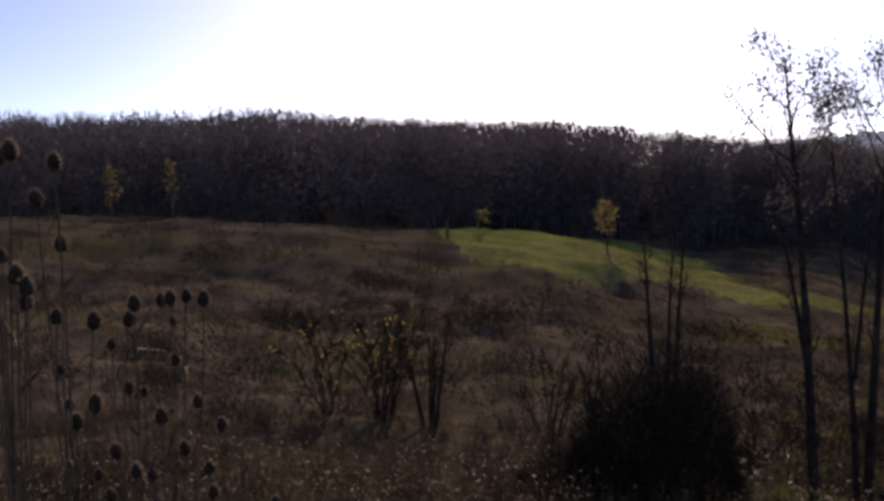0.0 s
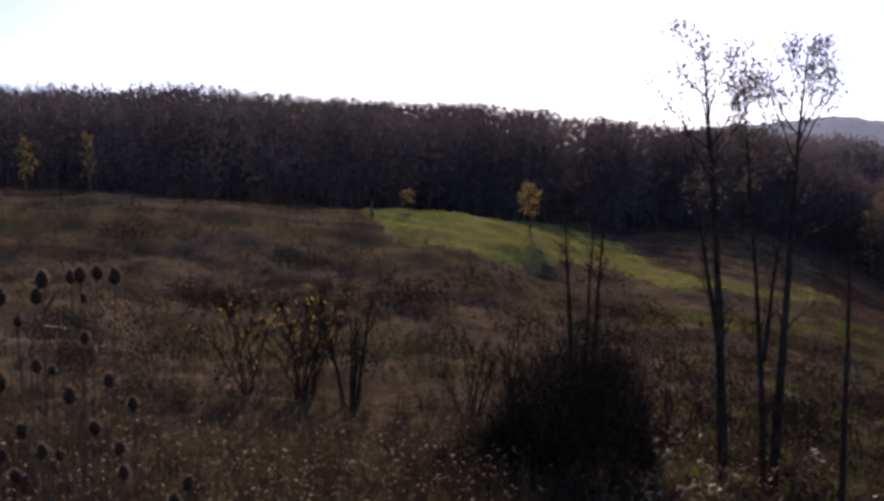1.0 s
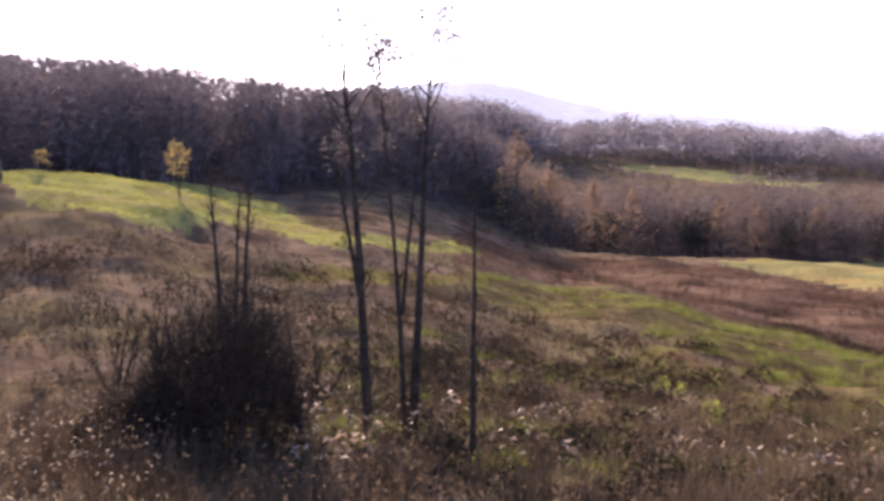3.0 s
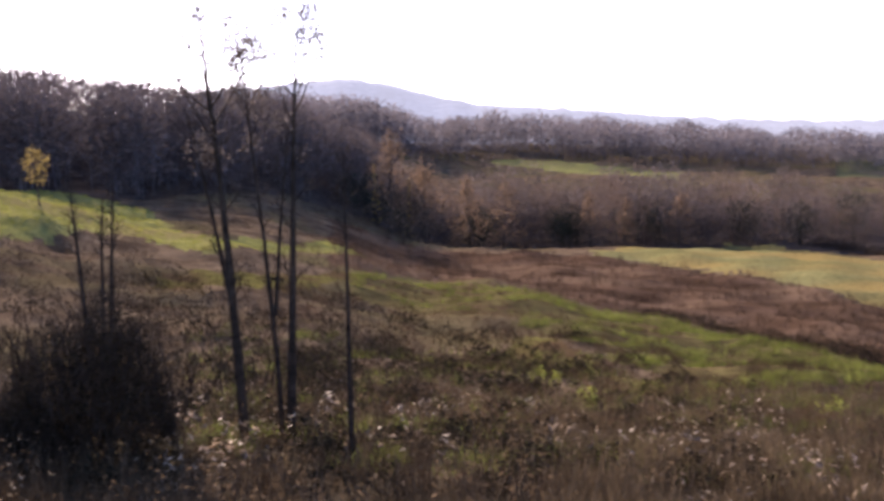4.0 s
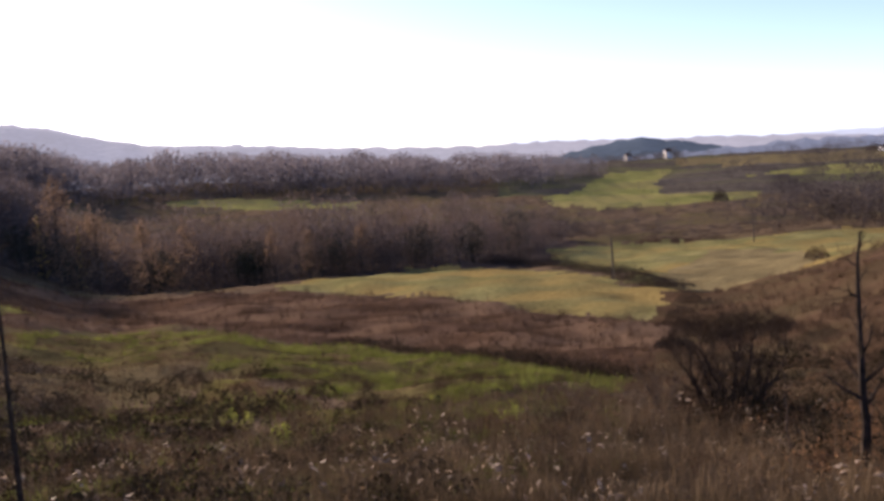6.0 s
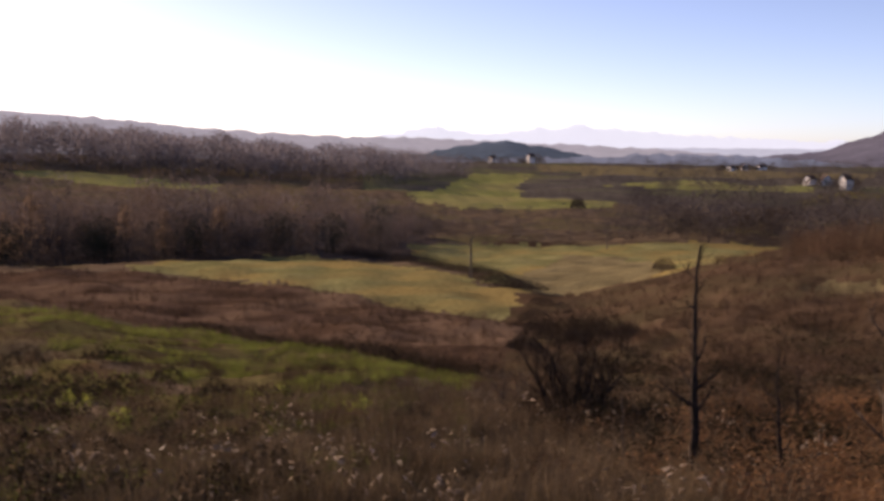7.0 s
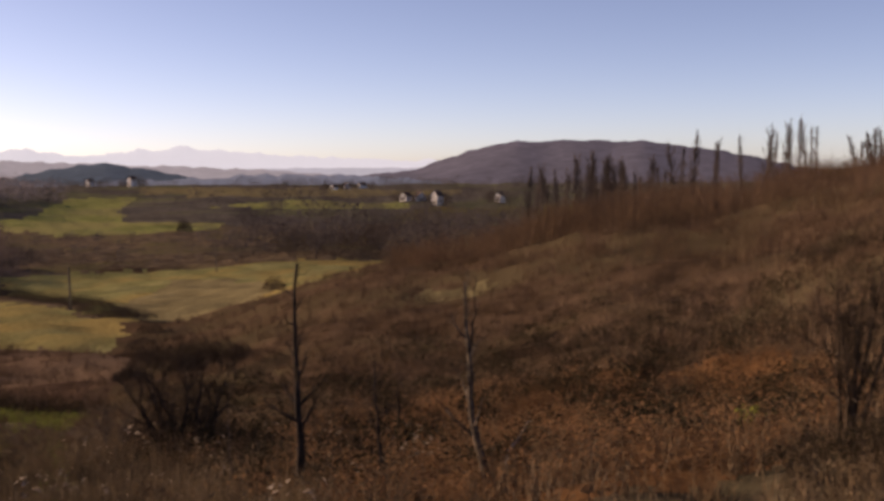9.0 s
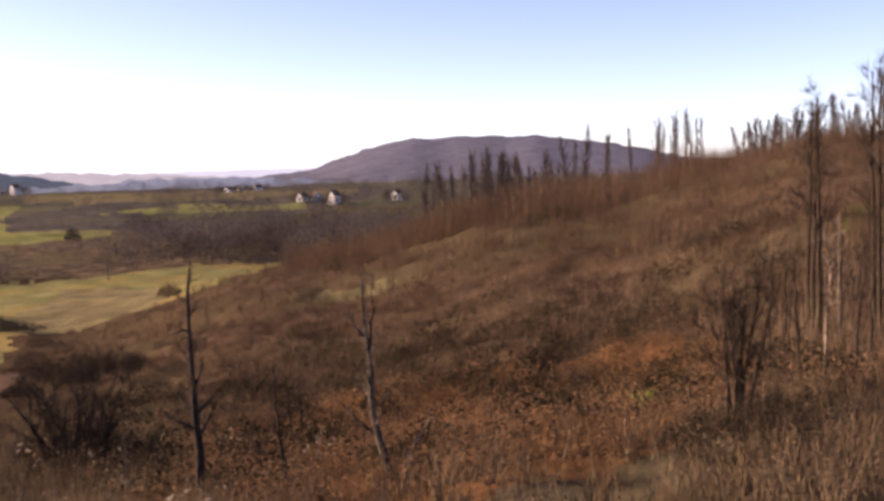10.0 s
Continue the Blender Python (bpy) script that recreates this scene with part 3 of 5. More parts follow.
BARE = [wood_tree(s, 1.1, 225, 0.06, 0.0102, 5) for s in range(7)]
FAR_TREE = [wood_tree(s + 60, 1.35, 120, 0.1, 0.03, 0) for s in range(4)]
FAR_BUSH = [wood_tree(s + 70, 2.2, 90, 0.02, 0.028, 0) for s in range(4)]
BUSHY = [wood_tree(s, 1.4, 190, 0.15, 0.013) for s in (30, 31, 32)]
make_wood("hillside_wood", "dense bare deciduous wood on the hillside", 1550, (-34, 25, 108, 250), (12.6, 15.0), BARE, TWIGS, 1,
          lambda a, d: d > np.interp(a, [-34, -6, 0, 10, 16, 25], [108, 108, 124, 134, 158, 210]), lambda a, d: np.clip((EYE + d * np.tan(np.radians(np.interp(a, [-34, -24, -20, -16, -12.4, -8, -3.5, 3, 7.7, 12.4, 18.4, 25], [4.9, 5.0, 5.2, 5.25, 5.65, 5.15, 5.0, 4.8, 4.3, 3.7, 3.3, 3.2])))
                                - ground_z(d * np.sin(np.radians(a)), d * np.cos(np.radians(a)))) / 14.6, 0.5, 1.3))
make_wood("valley_wood", "belt of bare trees along the valley bottom", 620, (20, 53, 222, 300), (7, 15), BARE + BUSHY, VALLEY_TWIGS, 2, None, lambda a, d: np.interp(a, [46, 53], [1, 0.6]) * (1 + 0.34 * wave(d * np.sin(np.radians(a)), d * np.cos(np.radians(a)), 26, 91)))
make_wood("far_wood", "bare wood on the rise behind the fields", 900, (18, 57, 470, 640), (11.5, 16.5), FAR_TREE, HAZED_TWIGS, 3,
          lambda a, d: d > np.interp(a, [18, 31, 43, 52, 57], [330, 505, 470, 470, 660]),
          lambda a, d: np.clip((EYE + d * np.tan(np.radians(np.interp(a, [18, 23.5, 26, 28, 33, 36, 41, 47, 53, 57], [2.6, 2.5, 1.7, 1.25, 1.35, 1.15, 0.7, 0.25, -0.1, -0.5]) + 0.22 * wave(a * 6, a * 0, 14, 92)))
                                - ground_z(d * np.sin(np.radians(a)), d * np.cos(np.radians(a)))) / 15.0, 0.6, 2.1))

# ---- single plants and built things ----


def part(name, V, F, material, parent, label=""):
    ob = solid(name, V, F, material)
    ob.parent = parent
    if label:
        tagged(ob, label)
    return ob


def thing(name, label, category, at, turn=0.0, group=""):
    ob = new(name)
    ob.empty_display_size = 0.2
    ob.matrix_basis = pose(*at, 0, 0, turn)
    return tagged(ob, label, category, group)


def rise(bearing, d, angle):
    """How high a thing at that bearing and distance stands if its top shows at that angle over the eye's level."""
    return EYE + d * math.tan(radians(angle)) - place(bearing, d).z


def twig_ends(r, lines, count, length, spray=0.6, low=0.3, up=0.2):
    P, W, L = [], [], []
    for i in range(count):
        p, w, _ = along(lines[i % len(lines)], r.uniform(low, 1.0))
        P.append(p), W.append(w + r.normal(0, spray, 3) + [0, 0, up]), L.append(length * r.uniform(0.5, 1.3))
    return np.array(P), np.array(W), np.array(L)


def make_alder(at, label, stems, seed, leafy=1.0):
    """A young tree of slender stems; each stem: foot, lean, height, radius, where its crown begins, and how wide the crown spreads."""
    r = np.random.RandomState(seed)
    t = thing("alder_tree", label, "tree", at, -math.degrees(math.atan2(at[0], at[1])), "young alders on the bank")
    for foot, lean, height, radius, crown, wide in stems:
        stem = limb(r, foot, (lean[0], lean[1], 1), height, radius, 0.025, 0.05, 9, 0.12)
        V, F = tubes([stem], 8)
        part("trunk", V, F, BARK_DARK, t)
        limbs = offshoots(r, stem, 11, crown, 0.97, height * wide, radius * 0.2, 42, bend=0.35, lift=0.6, steps=5)
        low = offshoots(r, stem, 6, 0.3, crown, height * 0.1, radius * 0.2, 45, bend=0.3, lift=0.4, steps=3)
        for l in limbs:
            V, F = tubes([l], 5)
            part("limb", V, F, BARK_DARK, t)
        twigs = []
        for l in limbs + low + [stem]:
            twigs += offshoots(r, l, 6, 0.4, 1.0, height * 0.05, radius * 0.09, 45, bend=0.35, lift=0.3, steps=2)
        V, F = soup([tubes(low + twigs, 3), slivers(r, *twig_ends(r, twigs, 320, height * 0.02), 0.005)])
        tagged(part("twig_crown", V, F, BARK_DARK, t), kind="stuff")
        high = [x for x in twigs if x[0][-1][2] > foot[2] + height * (crown - 0.03)]
        if leafy and high and height > 3:
            P, _, _ = twig_ends(r, high, int(10000 * leafy * wide), 0.1, low=0.4)
            V, F = leaves(r, P + r.normal(0, 0.065, P.shape) - [0, 0, 0.03], 0.04, 0.5, 1.8)
            tagged(part("foliage", V, F, CURLED_LEAF, t, "withered leaves and catkins left at the top"), kind="stuff")
    return t


def make_sapling(at, label, line, radius, seed, side=7, bark=None, group="bare saplings on the slope", twigs=70, spread_angle=45, reach=0.2):
    """A thin bare sapling along a bent line of (right, back, up) points from its foot."""
    r = np.random.RandomState(seed)
    t = thing("sapling", label, "sapling", at, -math.degrees(math.atan2(at[0], at[1])), group)
    pts = np.array(line, float)
    s = np.linspace(0, 1, len(pts))
    u = np.linspace(0, 1, 12)
    fine = np.stack([np.interp(u, s, pts[:, k]) for k in range(3)], -1) + np.concatenate([[[0, 0, 0]], r.normal(0, 0.012, (11, 3))])
    h = pts[-1, 2]
    stem = (fine, radius * np.linspace(1, 0.22, 12))
    V, F = tubes([stem], 8)
    part("trunk", V, F, bark or BARK, t)
    sides = offshoots(r, stem, side, 0.3, 0.95, h * reach, radius * 0.4, spread_angle, bend=0.35, lift=0.5, steps=4)
    for l in sides:
        V, F = tubes([l], 5)
        part("branch", V, F, bark or BARK, t)
    fine_twigs = []
    for l in sides:
        fine_twigs += offshoots(r, l, 3, 0.4, 1.0, h * 0.07, radius * 0.14, 45, bend=0.3, lift=0.3, steps=2)
    V, F = soup([tubes(fine_twigs, 3), slivers(r, *twig_ends(r, fine_twigs + [stem], twigs, h * 0.05), 0.005)])
    tagged(part("twig_crown", V, F, bark or BARK, t), kind="stuff")
    return t


def make_shrub(name, label, at, width, height, stems, seed, bark, leaf=None, leaf_count=0, leaf_size=0.06, twigs=400, lean=0.55, group="shrubs on the bank", thick=0.025, leaf_low=0.25, bend=0.28):
    """A many-stemmed shrub."""
    r = np.random.RandomState(seed)
    t = thing(name, label, "shrub", at, r.uniform(0, 360), group)
    all_lines = []
    for i in range(stems):
        a = 6.28 * i / stems + r.uniform(-0.4, 0.4)
        q = r.uniform(0.1, 1.0)
        foot = (0.14 * width * q * math.cos(a), 0.14 * width * q * math.sin(a), -0.1)
        way = (lean * q * math.cos(a) * width / height, lean * q * math.sin(a) * width / height, 1)
        stem = limb(r, foot, way, height * r.uniform(0.75, 1.08), thick * r.uniform(0.6, 1.2), bend, 0.2, 6, 0.25)
        V, F = tubes([stem], 5)
        part("stem", V, F, bark, t)
        all_lines.append(stem)
    sides = []
    for s in all_lines:
        sides += offshoots(r, s, 5, 0.3, 0.98, height * 0.26, thick * 0.35, 42, bend=0.4, lift=0.4, steps=3)
    P, W, L = twig_ends(r, sides + all_lines, twigs, height * 0.1, low=0.2)
    V, F = soup([tubes(sides, 3), slivers(r, P, W, L, 0.004 * max(1.0, height * 0.8))])
    tagged(part("twig_crown", V, F, bark, t), kind="stuff")
    if leaf:
        P, _, _ = twig_ends(r, sides + all_lines, leaf_count, 0.1, low=leaf_low)
        V, F = leaves(r, P + r.normal(0, 0.05 * height, P.shape), leaf_size)
        tagged(part("foliage", V, F, leaf, t), kind="stuff")
    return t


def make_far_tree(name, label, at, height, crown_width, seed, leaf, count, leaf_size, bark=None, base=0.25, cone=0.0, group=""):
    """A tree in the middle distance: tapered trunk, limbs, and a crown of many small clumps; cone: pointed like a larch."""
    r = np.random.RandomState(seed)
    t = thing(name, label, "tree", at, r.uniform(0, 360), group)
    trunk = limb(r, (0, 0, -0.3), (0, 0, 1), height * 0.97, height * 0.018, 0.06, 0.4, 7, 0.15)
    V, F = tubes([trunk], 6)
    part("trunk", V, F, bark or BARK, t)
    n = 22
    limbs = []
    for i in range(n):
        s = base + (0.96 - base) * (i + 0.5) / n
        p, w, rad = along(trunk, s)
        a = i * 2.4 + r.uniform(-0.3, 0.3)
        up = 0.15 if cone else 0.75
        f = (1 - (s - base) / (1 - base)) if cone else math.sin(math.pi * min(1, 0.18 + 0.82 * (s - base) / (1 - base)))
        limbs.append(limb(r, p, (math.cos(a), math.sin(a), up), crown_width * 0.5 * max(f, 0.12) * r.uniform(0.8, 1.15), rad * 0.4, 0.3, 0.2, 3))
    V, F = soup([tubes(limbs, 3), slivers(r, *twig_ends(r, limbs, 180, height * 0.05), 0.02 + height * 0.0015)])
    tagged(part("crown_frame", V, F, bark or BARK, t), kind="stuff")
    if leaf:
        P, _, _ = twig_ends(r, limbs, count, 0.1, low=0.4)
        V, F = leaves(r, P + r.normal(0, crown_width * 0.06, P.shape), leaf_size)
        tagged(part("crown", V, F, leaf, t), kind="stuff")
    return t


CURLED_LEAF = surface("withered_leaf", (0.05, 0.043, 0.04), (0.14, 0.122, 0.115), 0.2, through=0.4, island=0.4, bump=0.0)

# alders at the edge of the bank
make_alder(place(17.0, 12.6), "slender bare alder with a forked trunk and withered leaves on top",
           [((0, 0, -0.15), (-0.045, 0), 5.45, 0.07, 0.7, 0.21), ((-0.09, 0.02, 1.7), (-0.16, 0.02), 2.4, 0.035, 0.6, 0.12), ((-0.07, 0, 2.0), (-0.05, -0.03), 2.6, 0.03, 0.6, 0.1)], 5)
make_alder(place(19.3, 12.9), "twin-stemmed bare alder with withered leaves on top",
           [((0.05, 0, -0.15), (0.05, 0), 5.5, 0.064, 0.74, 0.17), ((-0.05, 0.03, -0.15), (-0.035, 0.01), 5.1, 0.042, 0.78, 0.1), ((-0.08, 0.02, 1.6), (0.06, 0.03), 2.4, 0.03, 0.7, 0.1)], 6)
make_alder(place(23.0, 11.4), "thin bare alder stem with few twigs", [((0, 0, -0.15), (-0.03, 0), 3.7, 0.04, 0.8, 0.06)], 7, 0.0)
make_alder(place(9.4, 20.5), "bare alder clump with three thin stems",
           [((-0.15, 0, -0.15), (-0.06, 0), 4.7, 0.085, 0.7, 0.07), ((0.12, 0.1, -0.15), (0.05, 0), 4.6, 0.085, 0.7, 0.07), ((0.0, 0.2, -0.15), (0.01, 0.02), 4.3, 0.07, 0.75, 0.07)], 8, 0.0)


def make_thicket(name, label, at, width, depth, height, seed, twigs, leaf_count, leaf_size, group, sharp=1.0, peak=0.0, leaf=None):
    """A dense mound of twigs and small dark leaves; peak shifts its highest part sideways."""
    r = np.random.RandomState(seed)
    t = thing(name, label, "shrub", at, -math.degrees(math.atan2(at[0], at[1])), group)
    core = []
    for i in range(11):
        a, q = i * 2.4, math.sqrt((i + 0.5) / 11)
        core.append(limb(r, (0.3 * width * q * math.cos(a), 0.3 * depth * q * math.sin(a), -0.1), (0.3 * math.cos(a) * q, 0.3 * math.sin(a) * q, 1), height * (1.05 - 0.5 * q), 0.012 + height * 0.006, 0.3, 0.1, 5))
        part("stem", *tubes([core[-1]], 5), BARK_DARK, t)

    def dome(n, fill):
        u, v = r.uniform(-1, 1, n), r.uniform(-1, 1, n)
        ok = u * u + v * v < 1
        u, v = u[ok], v[ok]
        lump = 1 + 0.22 * wave(u * 3 + seed, v * 3, 2.0, seed) + 0.1 * wave(u * 9, v * 9, 2.0, seed + 1)
        top = height * np.clip(1 - (np.hypot(u - peak * (1 - np.abs(u)), v)) ** (2 * sharp), 0.03, 1) ** 0.7 * lump
        return np.stack([u * width / 2, v * depth / 2, top * r.uniform(fill, 1, len(u)) ** 0.6], -1)

    P = dome(int(twigs * 1.3), 0.05)
    W = r.normal(0, 0.45, P.shape) + [0, 0, 0.8] + P * [0.6 / width, 0.6 / depth, 0]
    V, F = slivers(r, P, W, height * r.uniform(0.08, 0.26, len(P)), 0.003 + 0.0035 * height)
    tagged(part("twig_crown", V, F, BARK_DARK, t), kind="stuff")
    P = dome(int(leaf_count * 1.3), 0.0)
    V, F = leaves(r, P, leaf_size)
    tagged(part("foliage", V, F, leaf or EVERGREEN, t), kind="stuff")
    return t


# the yellow-leaved clump and the dense dark thicket
make_shrub("hazel_bush", "bare hazel bush with a few yellow leaves", place(-6.6, 22.5), 1.6, 2.6, 13, 31, BARK_DARK, YELLOW_LEAF, 260, 0.055, 4200, 0.25, leaf_low=0.75)
make_shrub("hazel_bush", "thin hazel bush with a spray of yellow leaves", place(-9.6, 23), 1.1, 2.5, 7, 32, BARK_DARK, YELLOW_LEAF, 170, 0.055, 2200, 0.25, leaf_low=0.75)
make_shrub("willow_bush", "bare willow bush with three dark upright stems", place(-3.7, 22.5), 1.3, 2.5, 4, 33, BARK_DARK, None, 0, 0.06, 700, 0.55, thick=0.06, bend=0.1)
make_shrub("willow_bush", "bare grey willow bush in the scrub", place(3.0, 21.5), 1.8, 2.0, 10, 34, BARK_DARK, DRY_LEAF, 120, 0.06, 1500, 0.4)
make_shrub("willow_bush", "bare grey willow bush with two dark stems", place(5.6, 19.5), 1.3, 2.2, 8, 35, BARK_DARK, DRY_LEAF, 90, 0.06, 1200, 0.35, thick=0.035)
make_shrub("willow_bush", "bare willow bush behind the dark thicket", place(8.2, 17.5), 2.2, 2.3, 11, 44, BARK_DARK, DRY_LEAF, 120, 0.06, 800, thick=0.03)
make_shrub("willow_bush", "bare brown bush beside the alders", place(13.4, 16.5), 1.8, 1.6, 9, 45, BARK_DARK, DRY_LEAF, 150, 0.06, 600)
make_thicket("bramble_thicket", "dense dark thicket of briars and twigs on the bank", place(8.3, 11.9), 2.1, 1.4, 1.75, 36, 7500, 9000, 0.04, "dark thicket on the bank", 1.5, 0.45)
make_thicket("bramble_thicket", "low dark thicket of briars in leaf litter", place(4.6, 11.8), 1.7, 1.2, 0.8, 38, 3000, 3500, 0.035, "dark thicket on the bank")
make_shrub("alder_bush", "bare many-stemmed bush with pale leaning stems", place(62.0, 19.2), 2.3, 2.0, 18, 39, BARK_DARK, DRY_LEAF, 120, 0.05, 4200, 0.45, thick=0.04, bend=0.36)
make_thicket("bramble_bush", "low dark bramble at the foot of a bush", place(63.0, 18.2), 2.4, 1.2, 0.75, 40, 2500, 2600, 0.04, "bramble bushes on the slope")
make_thicket("bramble_bush", "dark tangle of twigs among the bush's stems", place(61.6, 19.6), 2.1, 1.2, 1.0, 46, 3000, 1500, 0.03, "bramble bushes on the slope")
# dark mound added in place of the shade patch below the birches
make_thicket("bramble_bush", "dark low bramble standing in for shade under the birch saplings", place(102.4, 10.2), 1.6, 1.0, 0.4, 47, 1800, 1600, 0.03, "bramble bushes on the slope")
make_shrub("alder_bush", "small bare bush in the weeds", place(58.3, 22), 1.3, 1.5, 7, 41, BARK, DRY_LEAF, 60, 0.05, 400)
make_shrub("alder_bush", "bare upright bush in tall dry weeds", place(98.6, 10.6), 0.7, 1.85, 13, 42, BARK_DARK, DRY_LEAF, 90, 0.04, 1900, 0.2, thick=0.022, bend=0.09)
# another dark mound for the same shade patch
make_thicket("bramble_bush", "dark low bramble standing in for shade at the foot of stems", place(99.8, 9.7), 1.9, 1.0, 0.5, 43, 2200, 2200, 0.03, "bramble bushes on the slope")
# dark clumps by the alders and near 88-95 degrees stand in for shade
for i, (b, d, w, h) in enumerate(((31.0, 31.5, 1.9, 1.1), (28.2, 24.5, 1.3, 0.6), (34.2, 27, 1.3, 0.6), (24.5, 30, 1.8, 0.9), (42.0, 21, 1.0, 0.4), (20.5, 24, 1.6, 1.1), (39.0, 19, 1.0, 0.4), (53, 18, 1.1, 0.4), (70.3, 17, 1.4, 0.6),
                                  (76.0, 20, 1.5, 0.7), (83.0, 26, 1.8, 0.8), (88.2, 29.5, 1.3, 0.8), (86.0, 25, 1.2, 0.5), (90.8, 19, 2.2, 0.5), (93.0, 40, 3.0, 1.3), (82, 44, 3.0, 1.0), (72, 33, 2.2, 1.0), (-14, 30, 2.4, 1.1), (-20, 34, 2.6, 1.2),
                                  (-11, 46, 3.4, 1.3), (-1, 48, 3.6, 1.4), (-7, 60, 4.2, 1.5), (3, 52, 3.0, 1.4), (6, 40, 2.6, 1.2), (-24, 52, 4.0, 1.5), (12, 33, 2.2, 1.2), (-16, 66, 4.5, 1.6), (1.5, 33, 2.0, 1.1),
                                  (15.2, 19, 2.2, 1.2), (18.0, 22, 2.6, 1.4), (21.4, 18, 2.0, 0.9), (24.6, 21, 2.4, 1.0), (17.2, 29, 3.0, 1.4), (22.5, 27, 3.0, 1.2), (26.5, 17, 1.8, 0.7), (14.6, 36, 3.0, 1.4), (78.5, 23, 1.6, 0.6), (85, 33, 2.4, 1.0), (80, 37, 2.6, 1.0), (95.5, 33, 2.4, 1.1), (74, 26, 1.6, 0.7), (88.0, 13.4, 1.0, 0.32), (90.2, 13.8, 1.4, 0.4), (92.6, 14.2, 1.5, 0.42), (95.0, 14.6, 1.3, 0.4), (64.4, 15.5, 1.5, 0.5), (69.0, 15, 1.2, 0.4))):
    make_thicket("bramble_bush", "dark rounded bramble bush on the slope, in places standing in for shade", place(b, d), w, w * 0.8, h, 150 + i, 700, 600, 0.028 + d * 0.0012, "bramble bushes on the slope")
for i, (b, d, h) in enumerate(((49.8, 19.8, 0.6), (36.7, 21.8, 0.55), (34.0, 24.3, 0.7), (94.2, 15.5, 0.6), (45.5, 25.5, 0.4))):
    make_shrub("elder_shrub", "small shrub with yellow-green leaves", place(b, d), h * 1.1, h, 7, 60 + i, BARK, LIME_LEAF, 260, 0.06, 60, 0.6, "small green shrubs", 0.012)

# saplings close below the path
make_sapling(place(68.6, 12.6), "dark bare sapling with short stubby branches", ((0, 0, -0.1), (0.03, 0, 0.9), (-0.02, 0, 1.8), (0.02, 0, 2.95)), 0.062, 71, 13, BARK_BLACK, twigs=170, spread_angle=48, reach=0.14)
make_sapling(place(79.5, 12.4), "bare sapling with sunlit patches coloured into its bark and a forked tip", ((0.0, 0, -0.1), (-0.14, 0, 0.55), (-0.23, 0, 1.0), (-0.26, 0, 1.85), (-0.31, 0, 2.6)), 0.06, 72, 8, BARK_SUN_MOTTLED, twigs=120, reach=0.22)
make_sapling(place(78.35, 12.4, 1.75), "slim upper fork of a bare sapling", ((0, 0, 0), (0.06, 0, 0.45), (0.1, 0, 0.95)), 0.018, 77, 3, BARK_BLACK, twigs=20)
make_sapling(place(79.9, 12.3), "short pale broken stem leaning outwards", ((0, 0, -0.1), (0.12, 0, 0.45), (0.42, 0, 0.9)), 0.035, 73, 2, BARK_PALE, twigs=6)
make_sapling(place(73.4, 12.6), "thin bare sapling with few branches", ((0, 0, -0.1), (-0.06, 0, 0.8), (-0.1, 0, 1.75)), 0.034, 74, 8, BARK_BLACK, twigs=90)
make_sapling(place(64.9, 13.0), "very thin bare sapling", ((0, 0, -0.1), (-0.03, 0, 1.3)), 0.016, 75, 4, BARK, twigs=20)
make_sapling(place(74.2, 20), "short dark dead stem", ((0, 0, -0.1), (0.02, 0, 0.5), (0.0, 0, 1.3)), 0.05, 76, 4, BARK_DARK, twigs=40, reach=0.3)
for i, (b, d, h) in enumerate(((102.6, 23, 5.0), (102.9, 23.2, 4.8), (103.2, 22.8, 5.2), (103.35, 23.5, 4.2), (104.2, 21, 2.6), (104.35, 21, 2.3), (104.9, 19, 2.2), (105.9, 22, 5.3), (106.15, 21.8, 5.6), (106.4, 22.3, 5.5),
                               (106.7, 22, 5.6), (107.1, 22.4, 5.4), (107.8, 22, 5.6), (101.2, 17, 2.0), (100.4, 14, 1.5), (102.0, 13, 1.7), (103.2, 14.5, 2.0), (104.6, 13, 1.8), (101.6, 20.5, 2.0), (105.4, 15, 2.3), (98.9, 18, 1.7), (99.8, 22, 2.2))):
    q = random.uniform(-0.12, 0.12)
    h = min(h, rise(b, d, 4.0 if b > 105 else 2.6))
    make_sapling(place(b, d), "slender bare birch sapling lit by low sun", ((0, 0, -0.1), (q * 0.5, 0.05, h * 0.4), (q, 0, h * 0.75), (q * 1.2, -0.05, h)), 0.008 + h * 0.0082, 80 + i, 9 if h > 4 else 7, BARK_PALE if i % 6 == 4 else BARK_DARK, "birch saplings on the slope", 700 if h > 4 else 300, 20, 0.2)

